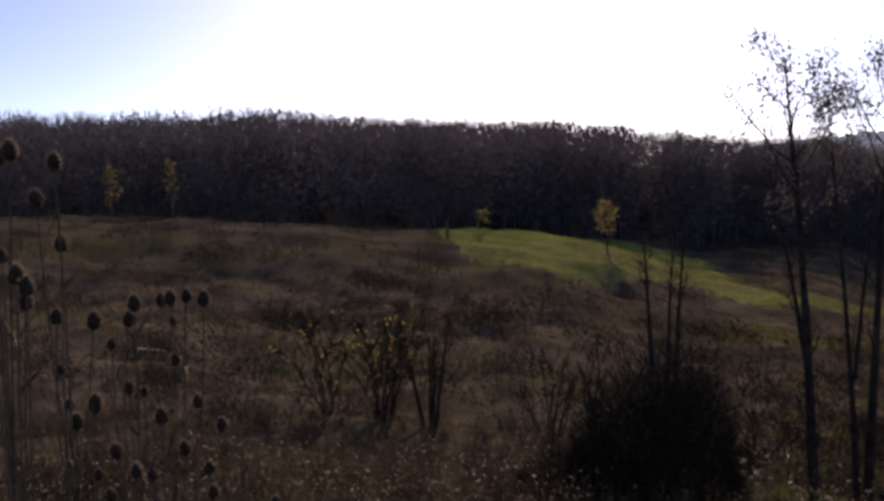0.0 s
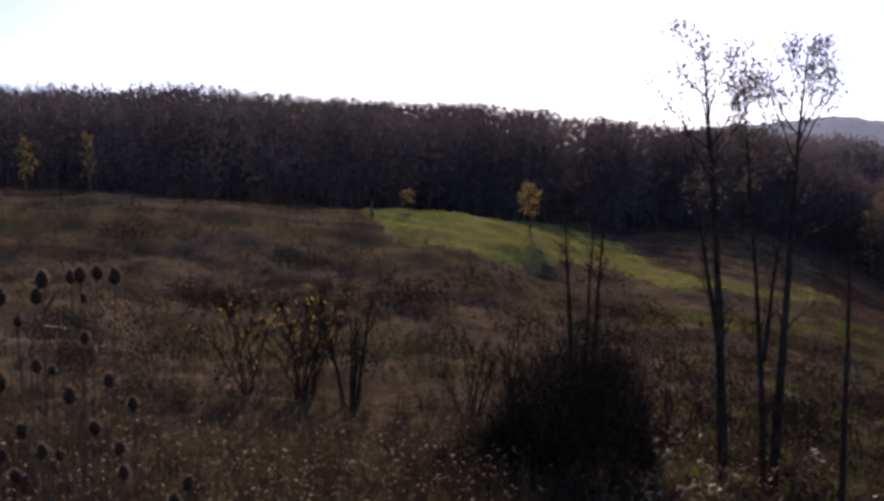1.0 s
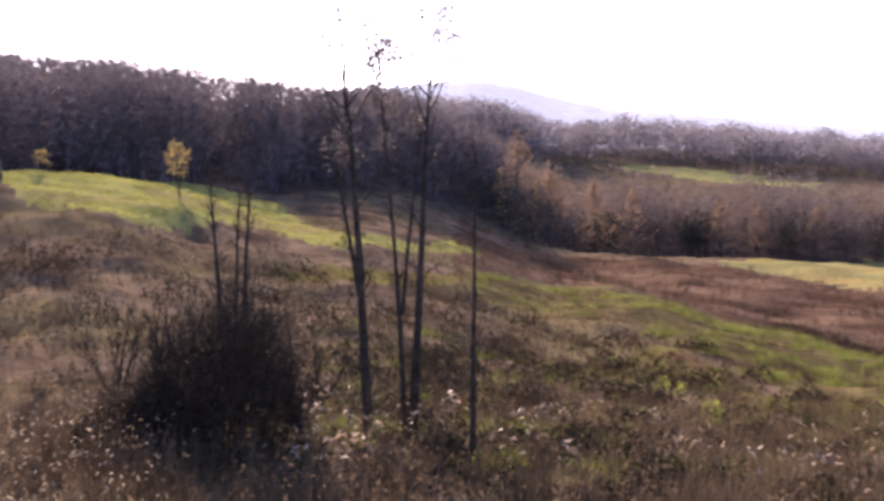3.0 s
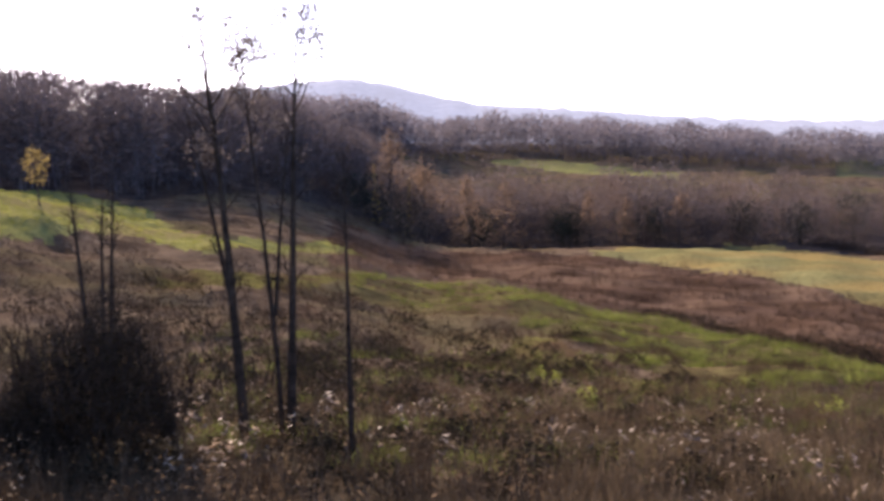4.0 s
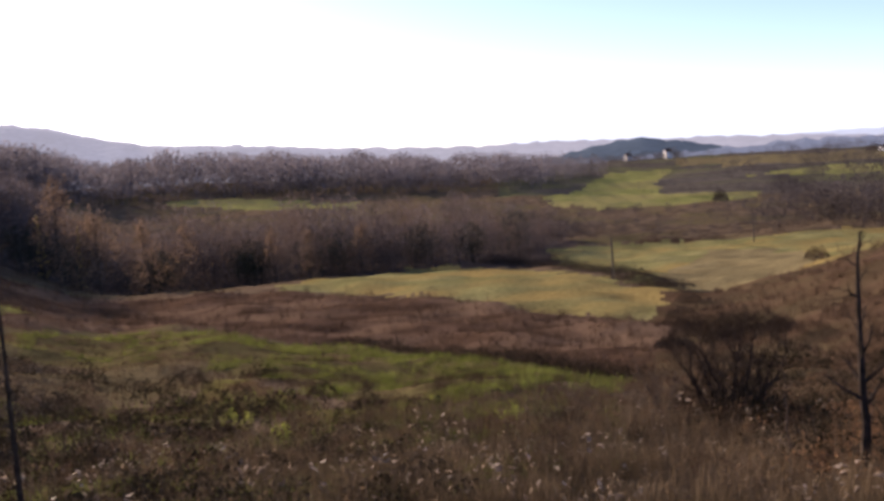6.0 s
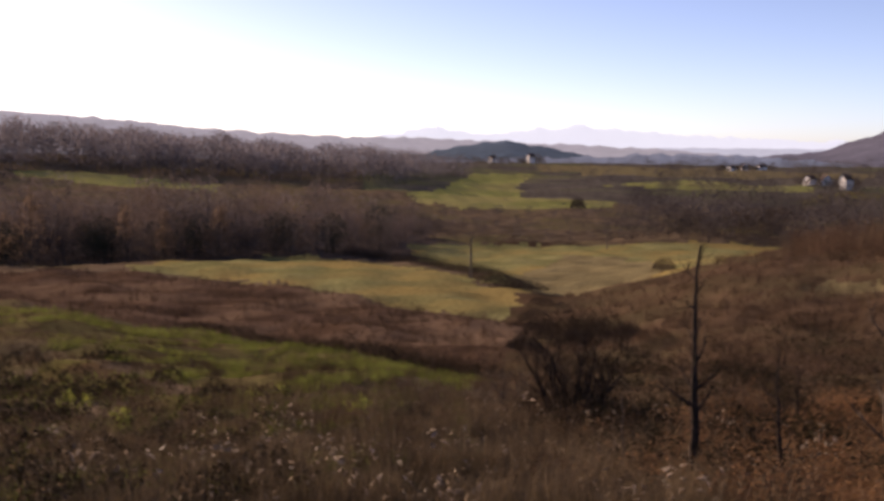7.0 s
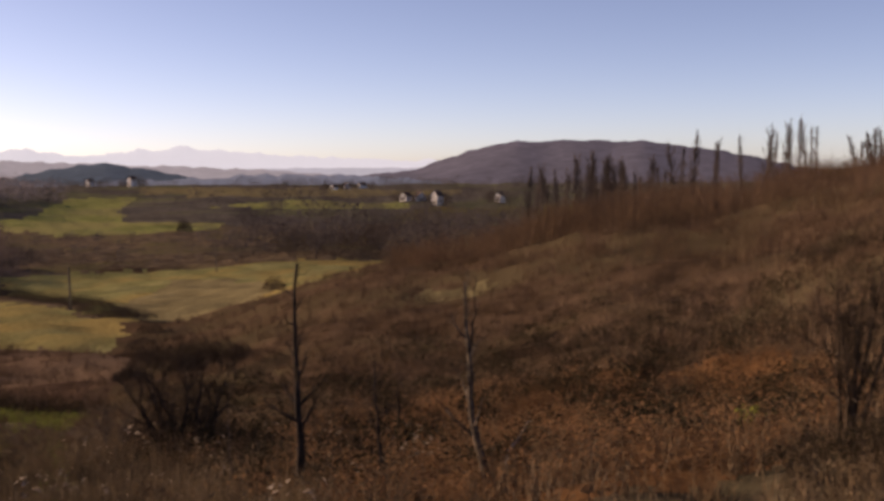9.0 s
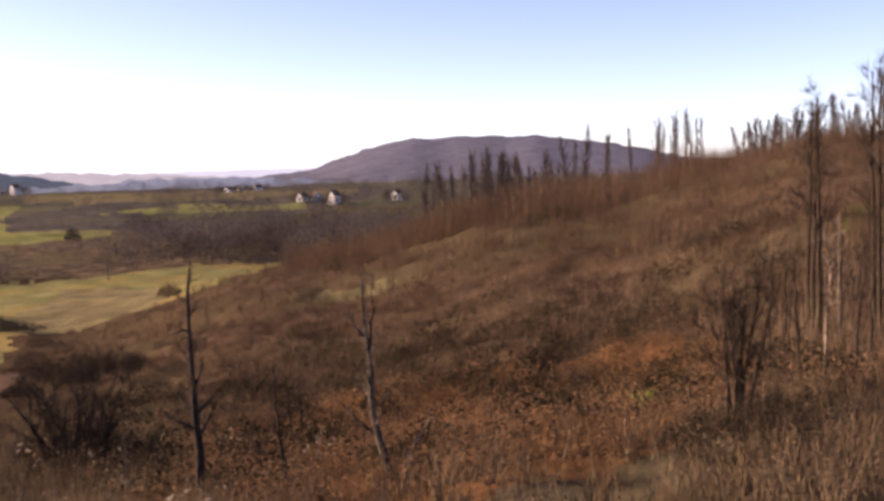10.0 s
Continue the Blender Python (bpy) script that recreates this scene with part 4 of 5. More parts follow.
# ---- teasels beside the path ----


def teasel_head(seed):
    r = np.random.RandomState(seed)
    V, Q = [], []
    rows, sides = 9, 12
    for i in range(rows):
        s = i / (rows - 1)
        w = 0.027 * (math.sin(math.pi * min(0.97, 0.13 + 0.82 * s)) ** 0.7)
        a = np.arange(sides) * 6.283 / sides + (i % 2) * 0.26
        ww = w * (1 + 0.16 * ((np.arange(sides) + i) % 2) + r.uniform(-0.05, 0.05, sides))
        V.append(np.stack([ww * np.cos(a), ww * np.sin(a), np.full(sides, 0.078 * s)], -1))
    i, j = np.meshgrid(np.arange(rows - 1), np.arange(sides), indexing="ij")
    Q = np.stack([i * sides + j, i * sides + (j + 1) % sides, (i + 1) * sides + (j + 1) % sides, (i + 1) * sides + j], -1).reshape(-1, 4)
    V = np.concatenate(V)
    cap = np.array([[(rows - 1) * sides + k for k in range(0, sides, 3)], [k for k in range(0, sides, 3)][::-1]])
    P = V[r.randint(0, len(V), 260)]
    W = P * [1, 1, 0.0] / 0.027 + [0, 0, 0.55] + r.normal(0, 0.15, P.shape)
    return V, [Q, cap], slivers(r, P, W, r.uniform(0.009, 0.018, len(P)), 0.002)


def teasel_bracts(seed):
    r = np.random.RandomState(seed)
    a = np.arange(9) * 6.283 / 9
    P = np.stack([0.01 * np.cos(a), 0.01 * np.sin(a), np.zeros(9)], -1)
    W = np.stack([np.cos(a), np.sin(a), r.uniform(0.5, 1.3, 9)], -1)
    return slivers(r, P, W, r.uniform(0.05, 0.085, 9), 0.005)


HEADS, BRACTS = [], []
for s in (1, 2, 3):
    V, F, (SV, SF) = teasel_head(s)
    allv, allf = joined([(V, F[0]), (V, F[1]), (SV, SF)])
    ob = solid("head_shape", allv, allf, (TEASEL, RIM_SPINE), np.concatenate([np.full(len(f), f.shape[1] == 3, int) for f in allf]))
    HEADS.append(ob.data)
    bpy.data.objects.remove(ob)
    V, F = teasel_bracts(s)
    ob = solid("bract_shape", V, F, TEASEL)
    BRACTS.append(ob.data)
    bpy.data.objects.remove(ob)


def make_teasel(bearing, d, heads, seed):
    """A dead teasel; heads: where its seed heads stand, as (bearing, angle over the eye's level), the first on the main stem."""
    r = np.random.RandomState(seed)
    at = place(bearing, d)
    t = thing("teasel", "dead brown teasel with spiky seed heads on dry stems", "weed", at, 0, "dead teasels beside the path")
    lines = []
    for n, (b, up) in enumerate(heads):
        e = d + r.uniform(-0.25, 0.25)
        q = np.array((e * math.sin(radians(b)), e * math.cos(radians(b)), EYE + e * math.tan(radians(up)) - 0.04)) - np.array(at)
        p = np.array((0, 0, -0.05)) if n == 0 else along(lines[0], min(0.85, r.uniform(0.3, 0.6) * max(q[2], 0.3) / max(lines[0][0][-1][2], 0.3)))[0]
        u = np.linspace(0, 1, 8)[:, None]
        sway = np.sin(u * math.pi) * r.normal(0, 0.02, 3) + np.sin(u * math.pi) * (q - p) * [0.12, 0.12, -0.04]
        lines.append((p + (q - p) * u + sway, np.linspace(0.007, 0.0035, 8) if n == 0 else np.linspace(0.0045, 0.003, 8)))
    V, F = tubes(lines, 5)
    part("stem", V, F, TEASEL_STEM, t)
    part("dry_foliage", *slivers(r, *twig_ends(r, lines[:1], 10, 0.16, 0.9, 0.15, -0.3), 0.02), TEASEL_STEM, t)
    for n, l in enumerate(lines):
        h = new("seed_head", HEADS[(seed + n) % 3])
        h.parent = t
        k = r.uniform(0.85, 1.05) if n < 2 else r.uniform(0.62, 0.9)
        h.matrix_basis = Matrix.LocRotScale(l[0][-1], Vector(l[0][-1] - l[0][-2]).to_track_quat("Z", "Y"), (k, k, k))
        b = new("bract_ring", BRACTS[(seed + n) % 3])
        b.parent = h
        tagged(b, kind="stuff")


TEASEL_STEM = surface("dry_stem", (0.06, 0.042, 0.026), (0.17, 0.12, 0.075), 0.05, bump=0.3)
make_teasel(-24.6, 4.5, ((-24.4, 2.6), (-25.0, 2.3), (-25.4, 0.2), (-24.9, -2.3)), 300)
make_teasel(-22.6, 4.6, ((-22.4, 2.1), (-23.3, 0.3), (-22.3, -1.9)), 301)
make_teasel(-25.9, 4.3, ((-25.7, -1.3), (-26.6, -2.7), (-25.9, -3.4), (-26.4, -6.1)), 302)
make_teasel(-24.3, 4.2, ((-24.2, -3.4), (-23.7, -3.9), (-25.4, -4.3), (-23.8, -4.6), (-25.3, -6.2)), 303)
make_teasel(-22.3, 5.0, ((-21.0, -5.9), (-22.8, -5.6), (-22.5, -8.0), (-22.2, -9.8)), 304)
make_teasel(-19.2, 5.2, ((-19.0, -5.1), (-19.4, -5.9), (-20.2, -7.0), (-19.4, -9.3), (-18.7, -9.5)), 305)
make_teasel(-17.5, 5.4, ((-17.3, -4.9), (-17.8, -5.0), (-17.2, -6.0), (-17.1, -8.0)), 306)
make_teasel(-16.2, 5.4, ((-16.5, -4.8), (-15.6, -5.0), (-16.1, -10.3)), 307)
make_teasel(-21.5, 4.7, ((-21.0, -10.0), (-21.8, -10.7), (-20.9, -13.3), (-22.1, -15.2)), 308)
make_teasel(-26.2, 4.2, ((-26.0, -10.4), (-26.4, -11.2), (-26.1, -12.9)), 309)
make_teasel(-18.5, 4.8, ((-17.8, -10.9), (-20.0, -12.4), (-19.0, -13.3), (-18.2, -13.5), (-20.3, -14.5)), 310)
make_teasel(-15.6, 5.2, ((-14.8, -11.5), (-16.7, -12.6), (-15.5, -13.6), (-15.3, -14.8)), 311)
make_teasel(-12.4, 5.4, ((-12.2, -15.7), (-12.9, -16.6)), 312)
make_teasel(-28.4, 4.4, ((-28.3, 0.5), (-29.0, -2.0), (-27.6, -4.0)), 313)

# ---- trees in the middle distance ----
make_far_tree("field_tree", "young tree with yellow autumn leaves in the meadow", place(6.4, 84), rise(6.4, 84, 0.0), 2.6, 401, FADED_LEAF, 420, 0.2, base=0.4)
make_far_tree("field_tree", "thin pale yellow tree at the meadow's edge", place(-0.6, 92), rise(-0.6, 92, -0.5), 2.0, 402, FADED_LEAF, 130, 0.2, base=0.4)
make_far_tree("birch_tree", "slim pale birch in front of the wood", place(-18.1, 104), rise(-18.1, 104, 2.8), 2.2, 403, FADED_LEAF, 260, 0.3, BARK_PALE)
make_far_tree("birch_tree", "slim birch with reddish leaves before the wood", place(-21.3, 104), rise(-21.3, 104, 2.2), 2.6, 404, FADED_LEAF, 300, 0.3, BARK_PALE)
for i, (b, d, top, w, m, n) in enumerate(((25.4, 190, 0.7, 7.5, LARCH, 900), (27.4, 194, -1.4, 9, LARCH, 1300), (30.1, 206, -2.0, 5.5, LARCH, 800), (41.8, 229, -3.2, 5, LARCH, 700), (26.4, 196, -1.9, 1.4, FADED_LEAF, 130),
                                          (24.6, 200, -1.2, 1.8, FADED_LEAF, 160), (31.9, 212, -2.3, 6, LARCH, 500), (36.9, 222, -3.0, 5, LARCH, 450), (38.9, 224, -3.4, 4, LARCH, 400))):
    make_far_tree("larch_tree", "pointed larch with rusty autumn needles" if m is LARCH else "small tree with bright yellow leaves", place(b, d), rise(b, d, top), w * (2.0 if m is LARCH else 1.5), 410 + i, m, int(n * 2), 0.45, cone=1.0, base=0.03, group="larches in the valley wood")
make_thicket("field_bush", "round dark bush in the field", place(67.2, 140), 3.4, 3.0, 1.7, 431, 1800, 1100, 0.14, "bushes in the fields", leaf=HILL_TWIGS)
make_thicket("field_bush", "round dark bush at the field's edge", place(62.3, 372), 6.0, 5.0, 4.2, 432, 1200, 1200, 0.35, "bushes in the fields", leaf=COPSE)
for i, (b, d, w, h) in enumerate(((60.4, 77, 3.8, 1.9), (61.6, 74, 4.2, 2.4), (63.0, 72, 3.8, 2.1), (64.2, 70, 3.6, 1.6), (65.2, 67, 2.8, 1.1), (59.3, 68, 2.8, 1.0), (62.2, 69, 3.0, 1.2))):
    make_thicket("blackthorn_bush", "dark dense blackthorn thicket in the hollow", place(b, d), w, w * 0.9, h * 1.05, 440 + i, 2400, 1900, 0.11, "blackthorn thicket in the hollow", 0.8, leaf=COPSE)
for i in range(9):
    b = -13.5 + 1.75 * i
    make_thicket("bramble_bush", "dark bramble bush in the dip of the brown hill", place(b, 44 + 4 * random.random()), 3.6, 2.2, 0.8 + 0.5 * random.random(), 640 + i, 500, 500, 0.08, "bramble bushes on the slope")
make_thicket("scrub_bush", "dark scrub bush on the hillside below the crest", place(100.0, 50), 4.4, 3.0, 1.7, 670, 1200, 1100, 0.09, "scrub bushes on the hillside", 0.8, leaf=COPSE)
make_thicket("scrub_bush", "small dark scrub bush on the hillside", place(97.6, 54), 3.2, 2.4, 1.0, 671, 900, 800, 0.09, "scrub bushes on the hillside", 0.8, leaf=COPSE)
for i, (b, d, w, h) in enumerate(((59.5, 90, 2.8, 1.2), (59.9, 99, 3.0, 1.3), (60.3, 110, 3.0, 1.2))):
    make_thicket("blackthorn_bush", "low dark blackthorn at the corner of the crop", place(b, d), w, w * 0.8, h, 660 + i, 900, 800, 0.11, "blackthorn thicket in the hollow", 0.8, leaf=COPSE)
for i, (b, d, w, h) in enumerate(((59.6, 56, 2.4, 0.8), (61.0, 53, 2.8, 1.0), (62.4, 55, 2.2, 0.9), (63.8, 52, 2.6, 0.9), (65.4, 56, 2.6, 1.1), (66.8, 59, 2.4, 1.0), (68.2, 62, 2.6, 1.1), (66.0, 48, 2.0, 0.8))):
    make_thicket("scrub_bush", "grey-brown rounded scrub bush in the hollow", place(b, d), w, w * 0.8, h, 680 + i, 900, 700, 0.07, "scrub bushes in the hollow", 0.8, leaf=HILL_TWIGS)
# the hedge between the crops
for i in range(24):
    s = i / 23
    b = 49.2 + 10.2 * s
    d = float(np.interp(b, [49.2, 51.6, 54.2, 56.5, 58.1, 59.4], [229, 220, 181, 145, 134, 126]))
    make_thicket("hedge_bush", "dark low bush of the hedge between the crops", place(b, d), 6.0, 3.0, (1.8 + 0.7 * random.random()) * (1.1 - 0.4 * s), 460 + i, 900, 700, 0.16, "hedge between the crops", 0.8, leaf=COPSE)

# the ditch behind the green strip: dark bushes added for its shadow line
for i in range(22):
    s = i / 21
    make_thicket("ditch_bush", "low dark bush standing in for the ditch shadow behind the grass", place(39.5 + 17.5 * s, float(np.interp(39.5 + 17.5 * s, [35.3, 41.5, 48, 53.6, 57.5], [77.5, 71.5, 58, 47, 49.5])) + random.random()), 3.0, 1.4, 0.6 + 0.45 * random.random(), 520 + i, 420, 420, 0.1, "bushes along the ditch")

# poplars along the crest
POPLARS = []
for s in range(4):
    r = np.random.RandomState(500 + s)
    ob = thing("poplar", "tall slim bare poplar on the crest", "tree", (0, 0, -80 - s), 0, "row of poplars on the crest")
    trunk = limb(r, (0, 0, -0.03), (0, 0, 1), 1.0, 0.015, 0.05, 0.3, 7, 0.15)
    V, F = tubes([trunk], 5)
    part("trunk", V, F, BARK, ob)
    ups = offshoots(r, trunk, 26, 0.12, 0.97, 0.25, 0.004, 19, bend=0.14, lift=0.8, steps=3)
    V, F = soup([tubes(ups, 3), slivers(r, *twig_ends(r, ups + [trunk], 600, 0.07, 0.25, 0.1, 0.8), 0.0055)])
    tagged(part("crown", V, F, POPLAR_TWIGS, ob), kind="stuff")
    POPLARS.append(ob)
ROW = ((81.8, -0.2), (83.1, -0.3), (84.5, 0.4), (85.1, 0.3), (85.5, 0.6), (86.0, 0.2), (86.4, 0.4), (87.0, 0.2), (87.3, 0.1), (88.6, 0.3), (89.1, -0.2), (90.1, 0.9), (91.0, 1.6), (92.0, 1.1), (93.5, 1.4), (94.8, 1.8), (95.3, 1.5), (95.8, 2.0),
       (96.6, 2.3), (96.9, 2.0), (97.4, 1.8), (99.4, 1.3), (99.9, 1.5), (100.3, 1.7), (100.8, 1.6), (101.1, 1.9), (101.6, 1.7), (102.1, 2.1), (102.5, 1.9), (103.2, 2.3), (104.2, 2.8), (104.9, 2.4), (105.4, 2.2), (107, 3.0), (108.5, 3.2))
for i, (b, top) in enumerate(ROW):
    for k in range(3 if b < 89 or b > 99 else 1 + i % 2):
        b, top = b + 0.27 * k, top - 0.35 * k * random.random()
        d = random.uniform(122, 150) if b < 99 else random.uniform(98, 118)
        h = rise(b, d, top)
        p = place(b, d)
        ob = copy_thing(POPLARS[(i + k) % 4], pose(p.x, p.y, p.z, 0, 0, random.uniform(0, 360)))
        w = h * random.uniform(0.9, 1.3) * (1.15 if b < 91 else 1.0 if b < 99 else 2.0)
        ob.scale = (w, w, h)
for ob in POPLARS:
    for o in (*ob.children_recursive, ob):
        bpy.data.objects.remove(o)

# ---- woods, scrub and undergrowth ----
FRINGE = [wood_tree(s, 2.2, 150, 0.02, 0.014, 4) for s in (40, 41, 42)]
make_wood("wood_edge", "low bare bushes along the edge of the wood", 420, (-34, 26, 100, 215), (3, 6.5), FRINGE, TWIGS, 11,
          lambda a, d: np.abs(d - np.interp(a, [-34, -6, 0, 10, 16, 26], [106, 106, 122, 131, 154, 205])) < 7)
make_wood("far_scrub", "low bare bushes in the wood behind the fields", 600, (18, 57, 440, 640), (4, 8), FAR_BUSH, HAZED_TWIGS, 19,
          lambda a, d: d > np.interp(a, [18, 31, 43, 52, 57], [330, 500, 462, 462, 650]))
make_wood("valley_scrub", "grey-brown scrub wood along the stream", 420, (19, 56, 206, 300), (2.5, 6.5), FRINGE, VALLEY_TWIGS, 12, lambda a, d: d > np.interp(a, [19, 30, 40, 50, 56], [170, 214, 236, 236, 246]))
make_wood("hollow_wood", "brown scrub wood behind the fields", 1000, (50, 82, 250, 420), (2.5, 6.0), FAR_BUSH + FAR_TREE, HEDGE_TWIGS, 13, lambda a, d: ~inside(PATCHES["far_field"], a, d) & (d < np.interp(a, [54, 64, 66, 80], [350, 350, 420, 420])), lambda a, d: np.interp(a, [50, 62, 67, 82], [0.8, 0.8, 1.8, 1.9]) * (1 + 0.3 * wave(a * 5, d * 0.3, 30, 96)))
make_wood("village_trees", "bare trees and hedges round the village", 800, (55, 96, 420, 1000), (6, 13), FAR_BUSH + FAR_TREE, HEDGE_TWIGS, 14,
          lambda a, d: ~inside(PATCHES["far_field"], a, d) & ~inside(PATCHES["village_field"], a, d) & (wave(d * np.sin(np.radians(a)), d * np.cos(np.radians(a)), 160, 8) > 0.05))
HEDGE_LINES = ((58, 80, 425, 432), (64, 84, 560, 600), (56, 84, 690, 640), (60, 90, 760, 820), (54, 84, 930, 900), (66, 67.5, 380, 560), (73.5, 72.5, 420, 640), (79, 81, 430, 700), (54, 62, 1020, 1040))


def near_hedge(a, d):
    """Keeps trees to the hedgerows and lanes of the village land."""
    hit = np.zeros(len(a), bool)
    for b0, b1, d0, d1 in HEDGE_LINES:
        lo, hi = min(b0, b1), max(b0, b1)
        s = (a - b0) / (b1 - b0) if hi - lo > 3 else (d - d0) / (d1 - d0)
        off = np.abs(d - (d0 + (d1 - d0) * s)) / 9 if hi - lo > 3 else np.abs(a - (b0 + (b1 - b0) * s)) / 0.5
        hit |= (off < 1) & (s > 0) & (s < 1)
    return hit


make_wood("hedgerows", "bare hedgerows and lane trees round the village", 9500, (54, 90, 370, 1050), (3, 9), FAR_BUSH, HEDGE_TWIGS, 25, lambda a, d: near_hedge(a, d) & (wave(a * 9, d * 0.2, 12, 6) > -0.5))
make_wood("village_wood", "small woods of bare trees near the village", 900, (62, 92, 370, 1000), (6, 12), FAR_TREE, HEDGE_TWIGS, 26,
          lambda a, d: (wave(d * np.sin(np.radians(a)), d * np.cos(np.radians(a)), 110, 15) > 0.55) & ~inside(PATCHES["far_field"], a, d))
make_wood("briar_clumps", "dark clumps of briar on the hillside", 1700, (64, 114, 15, 95), (0.4, 1.1), FRINGE, COPSE, 27,
          lambda a, d: (wave(d * np.sin(np.radians(a)), d * np.cos(np.radians(a)), 7, 16) > 0.25) & (d < 15 + 80 * np.abs(np.sin(a * 12.9 + d * 78.2)) ** 2))
make_wood("slope_clumps", "dark clumps of briar on the slope", 700, (20, 64, 16, 60), (0.35, 0.9), FRINGE, COPSE, 28,
          lambda a, d: (wave(d * np.sin(np.radians(a)), d * np.cos(np.radians(a)), 6, 17) > 0.3) & ~inside(PATCHES["strip"], a, d))
make_wood("hill_clumps", "dark clumps of briar on the brown hill", 1300, (-34, 22, 24, 95), (0.5, 1.4), FRINGE, COPSE, 29,
          lambda a, d: (wave(d * np.sin(np.radians(a)), d * np.cos(np.radians(a)), 11, 18) > 0.3) & ~inside(PATCHES["upper_meadow"], a, d))
make_wood("valley_evergreens", "darker trees among the valley wood", 1300, (22, 51, 180, 262), (5, 12), BUSHY, CONIFER, 30,
          lambda a, d: (wave(a * 3.0, d * 0.05, 9, 19) > 0.15) & (np.abs(d - np.interp(a, [20, 30, 40, 54], [188, 216, 236, 240])) < 9))
make_wood("valley_dark_trees", "dark rounded bare trees at the front of the valley wood", 620, (21, 51, 186, 262), (6, 12), BUSHY + FRINGE, DUSK_TWIGS, 37,
          lambda a, d: (np.abs(d - np.interp(a, [20, 30, 40, 54], [196, 222, 241, 243])) < 10) & (wave(a * 4.0, d * 0.05, 8, 23) > -0.1))
make_wood("dark_copse", "dark copse beyond the fields", 90, (67.5, 73.5, 272, 310), (4, 7.5), FAR_TREE, COPSE, 24)
# dark row added for the shade line at the foot of the hollow wood
make_wood("hollow_hedge", "dark bushes standing in for the shade line at the far edge of the crops", 420, (52.5, 75.5, 248, 268), (2, 3.6), FAR_BUSH, COPSE, 33,
          lambda a, d: np.abs(d - np.interp(a, [52.5, 56.4, 64, 70, 75], [243, 250, 254, 258, 264])) < 4)
make_wood("hill_scrub", "brown scrub and briars on the hill", 450, (-34, 24, 32, 104), (0.8, 2.2), FRINGE, HILL_TWIGS, 15,
          lambda a, d: ~inside(PATCHES["upper_meadow"], a, d) & ~inside(PATCHES["low_meadow"], a, d))
make_wood("meadow_scrub", "brown scrub between the meadow and the wood", 420, (11, 27, 92, 225), (0.9, 2.4), FRINGE, HILL_TWIGS, 36,
          lambda a, d: ~inside(PATCHES["upper_meadow"], a, d) & (d < np.interp(a, [10, 16, 27], [128, 150, 214])))
make_wood("slope_scrub", "brown scrub and briars on the slope", 420, (22, 76, 26, 130), (0.7, 1.8), FRINGE, TWIGS_WARM, 16,
          lambda a, d: ~inside(PATCHES["strip"], a, d) & ~inside(PATCHES["crop"], a, d) & ~inside(PATCHES["back_crop"], a, d))


def shoots(seed, count=30):
    """A clump of slim upright shoots one unit high, with a little fine brush at their heads."""
    r = np.random.RandomState(seed)
    P = np.concatenate([r.normal(0, 0.3, (count, 2)), np.full((count, 1), -0.03)], 1)
    W = np.concatenate([r.normal(0, 0.1, (count, 2)), np.ones((count, 1))], 1)
    L = r.uniform(0.55, 1.05, count)
    Q = P + W * (L * r.uniform(0.4, 0.85, count))[:, None]
    return soup([slivers(r, P, W, L, 0.012), slivers(r, Q, W + r.normal(0, 0.3, W.shape), L * 0.3, 0.008)])


SHOOTS = [shoots(s + 610) for s in range(5)]
REAR_EDGE = ([74, 78, 86.6, 91.6, 97.2, 102, 108, 116], [116, 102, 81, 86, 74, 60, 48, 44])
FRONT_EDGE = ([74, 80, 83.8, 90.6, 96, 100.4, 108, 116], [110, 82, 66, 60, 56, 45, 30, 26])
make_wood("rear_thicket", "thicket of young reddish bare birches along the crest", 2000, (74, 116, 44, 132), (2.2, 3.6), SHOOTS + FRINGE[:2], THICKET_TWIGS, 17,
          lambda a, d: d > np.interp(a, *REAR_EDGE), lambda a, d: np.clip(d / 85, 0.5, 1.1) * np.interp(a, [90, 97, 101, 116], [1, 0.85, 0.5, 0.4]) * (1 + 0.2 * wave(d * np.sin(np.radians(a)), d * np.cos(np.radians(a)), 13, 93)))
make_wood("front_thicket", "low reddish brush on the hillside", 1700, (74, 116, 26, 110), (1.0, 2.0), SHOOTS + FRINGE[:1], THICKET_TWIGS, 34,
          lambda a, d: (d > np.interp(a, *FRONT_EDGE) * (1 + 0.05 * wave(a * 5, d * 0, 17, 94))) & (d < np.interp(a, *REAR_EDGE) * 0.93),
          lambda a, d: 1 + 0.25 * wave(d * np.sin(np.radians(a)), d * np.cos(np.radians(a)), 9, 95))
make_wood("right_scrub", "low brown scrub on the hillside", 300, (66, 114, 22, 110), (0.6, 1.4), FRINGE, TWIGS_WARM, 18)


def tuft(seed, blades, height, width, spray, stiff=1.0):
    r = np.random.RandomState(seed)
    P = np.concatenate([r.normal(0, 0.09, (blades, 2)), np.full((blades, 1), -0.03)], 1)
    W = np.concatenate([r.normal(0, spray, (blades, 2)), np.full((blades, 1), stiff)], 1)
    return slivers(r, P, W, height * r.uniform(0.5, 1.1, blades), width)


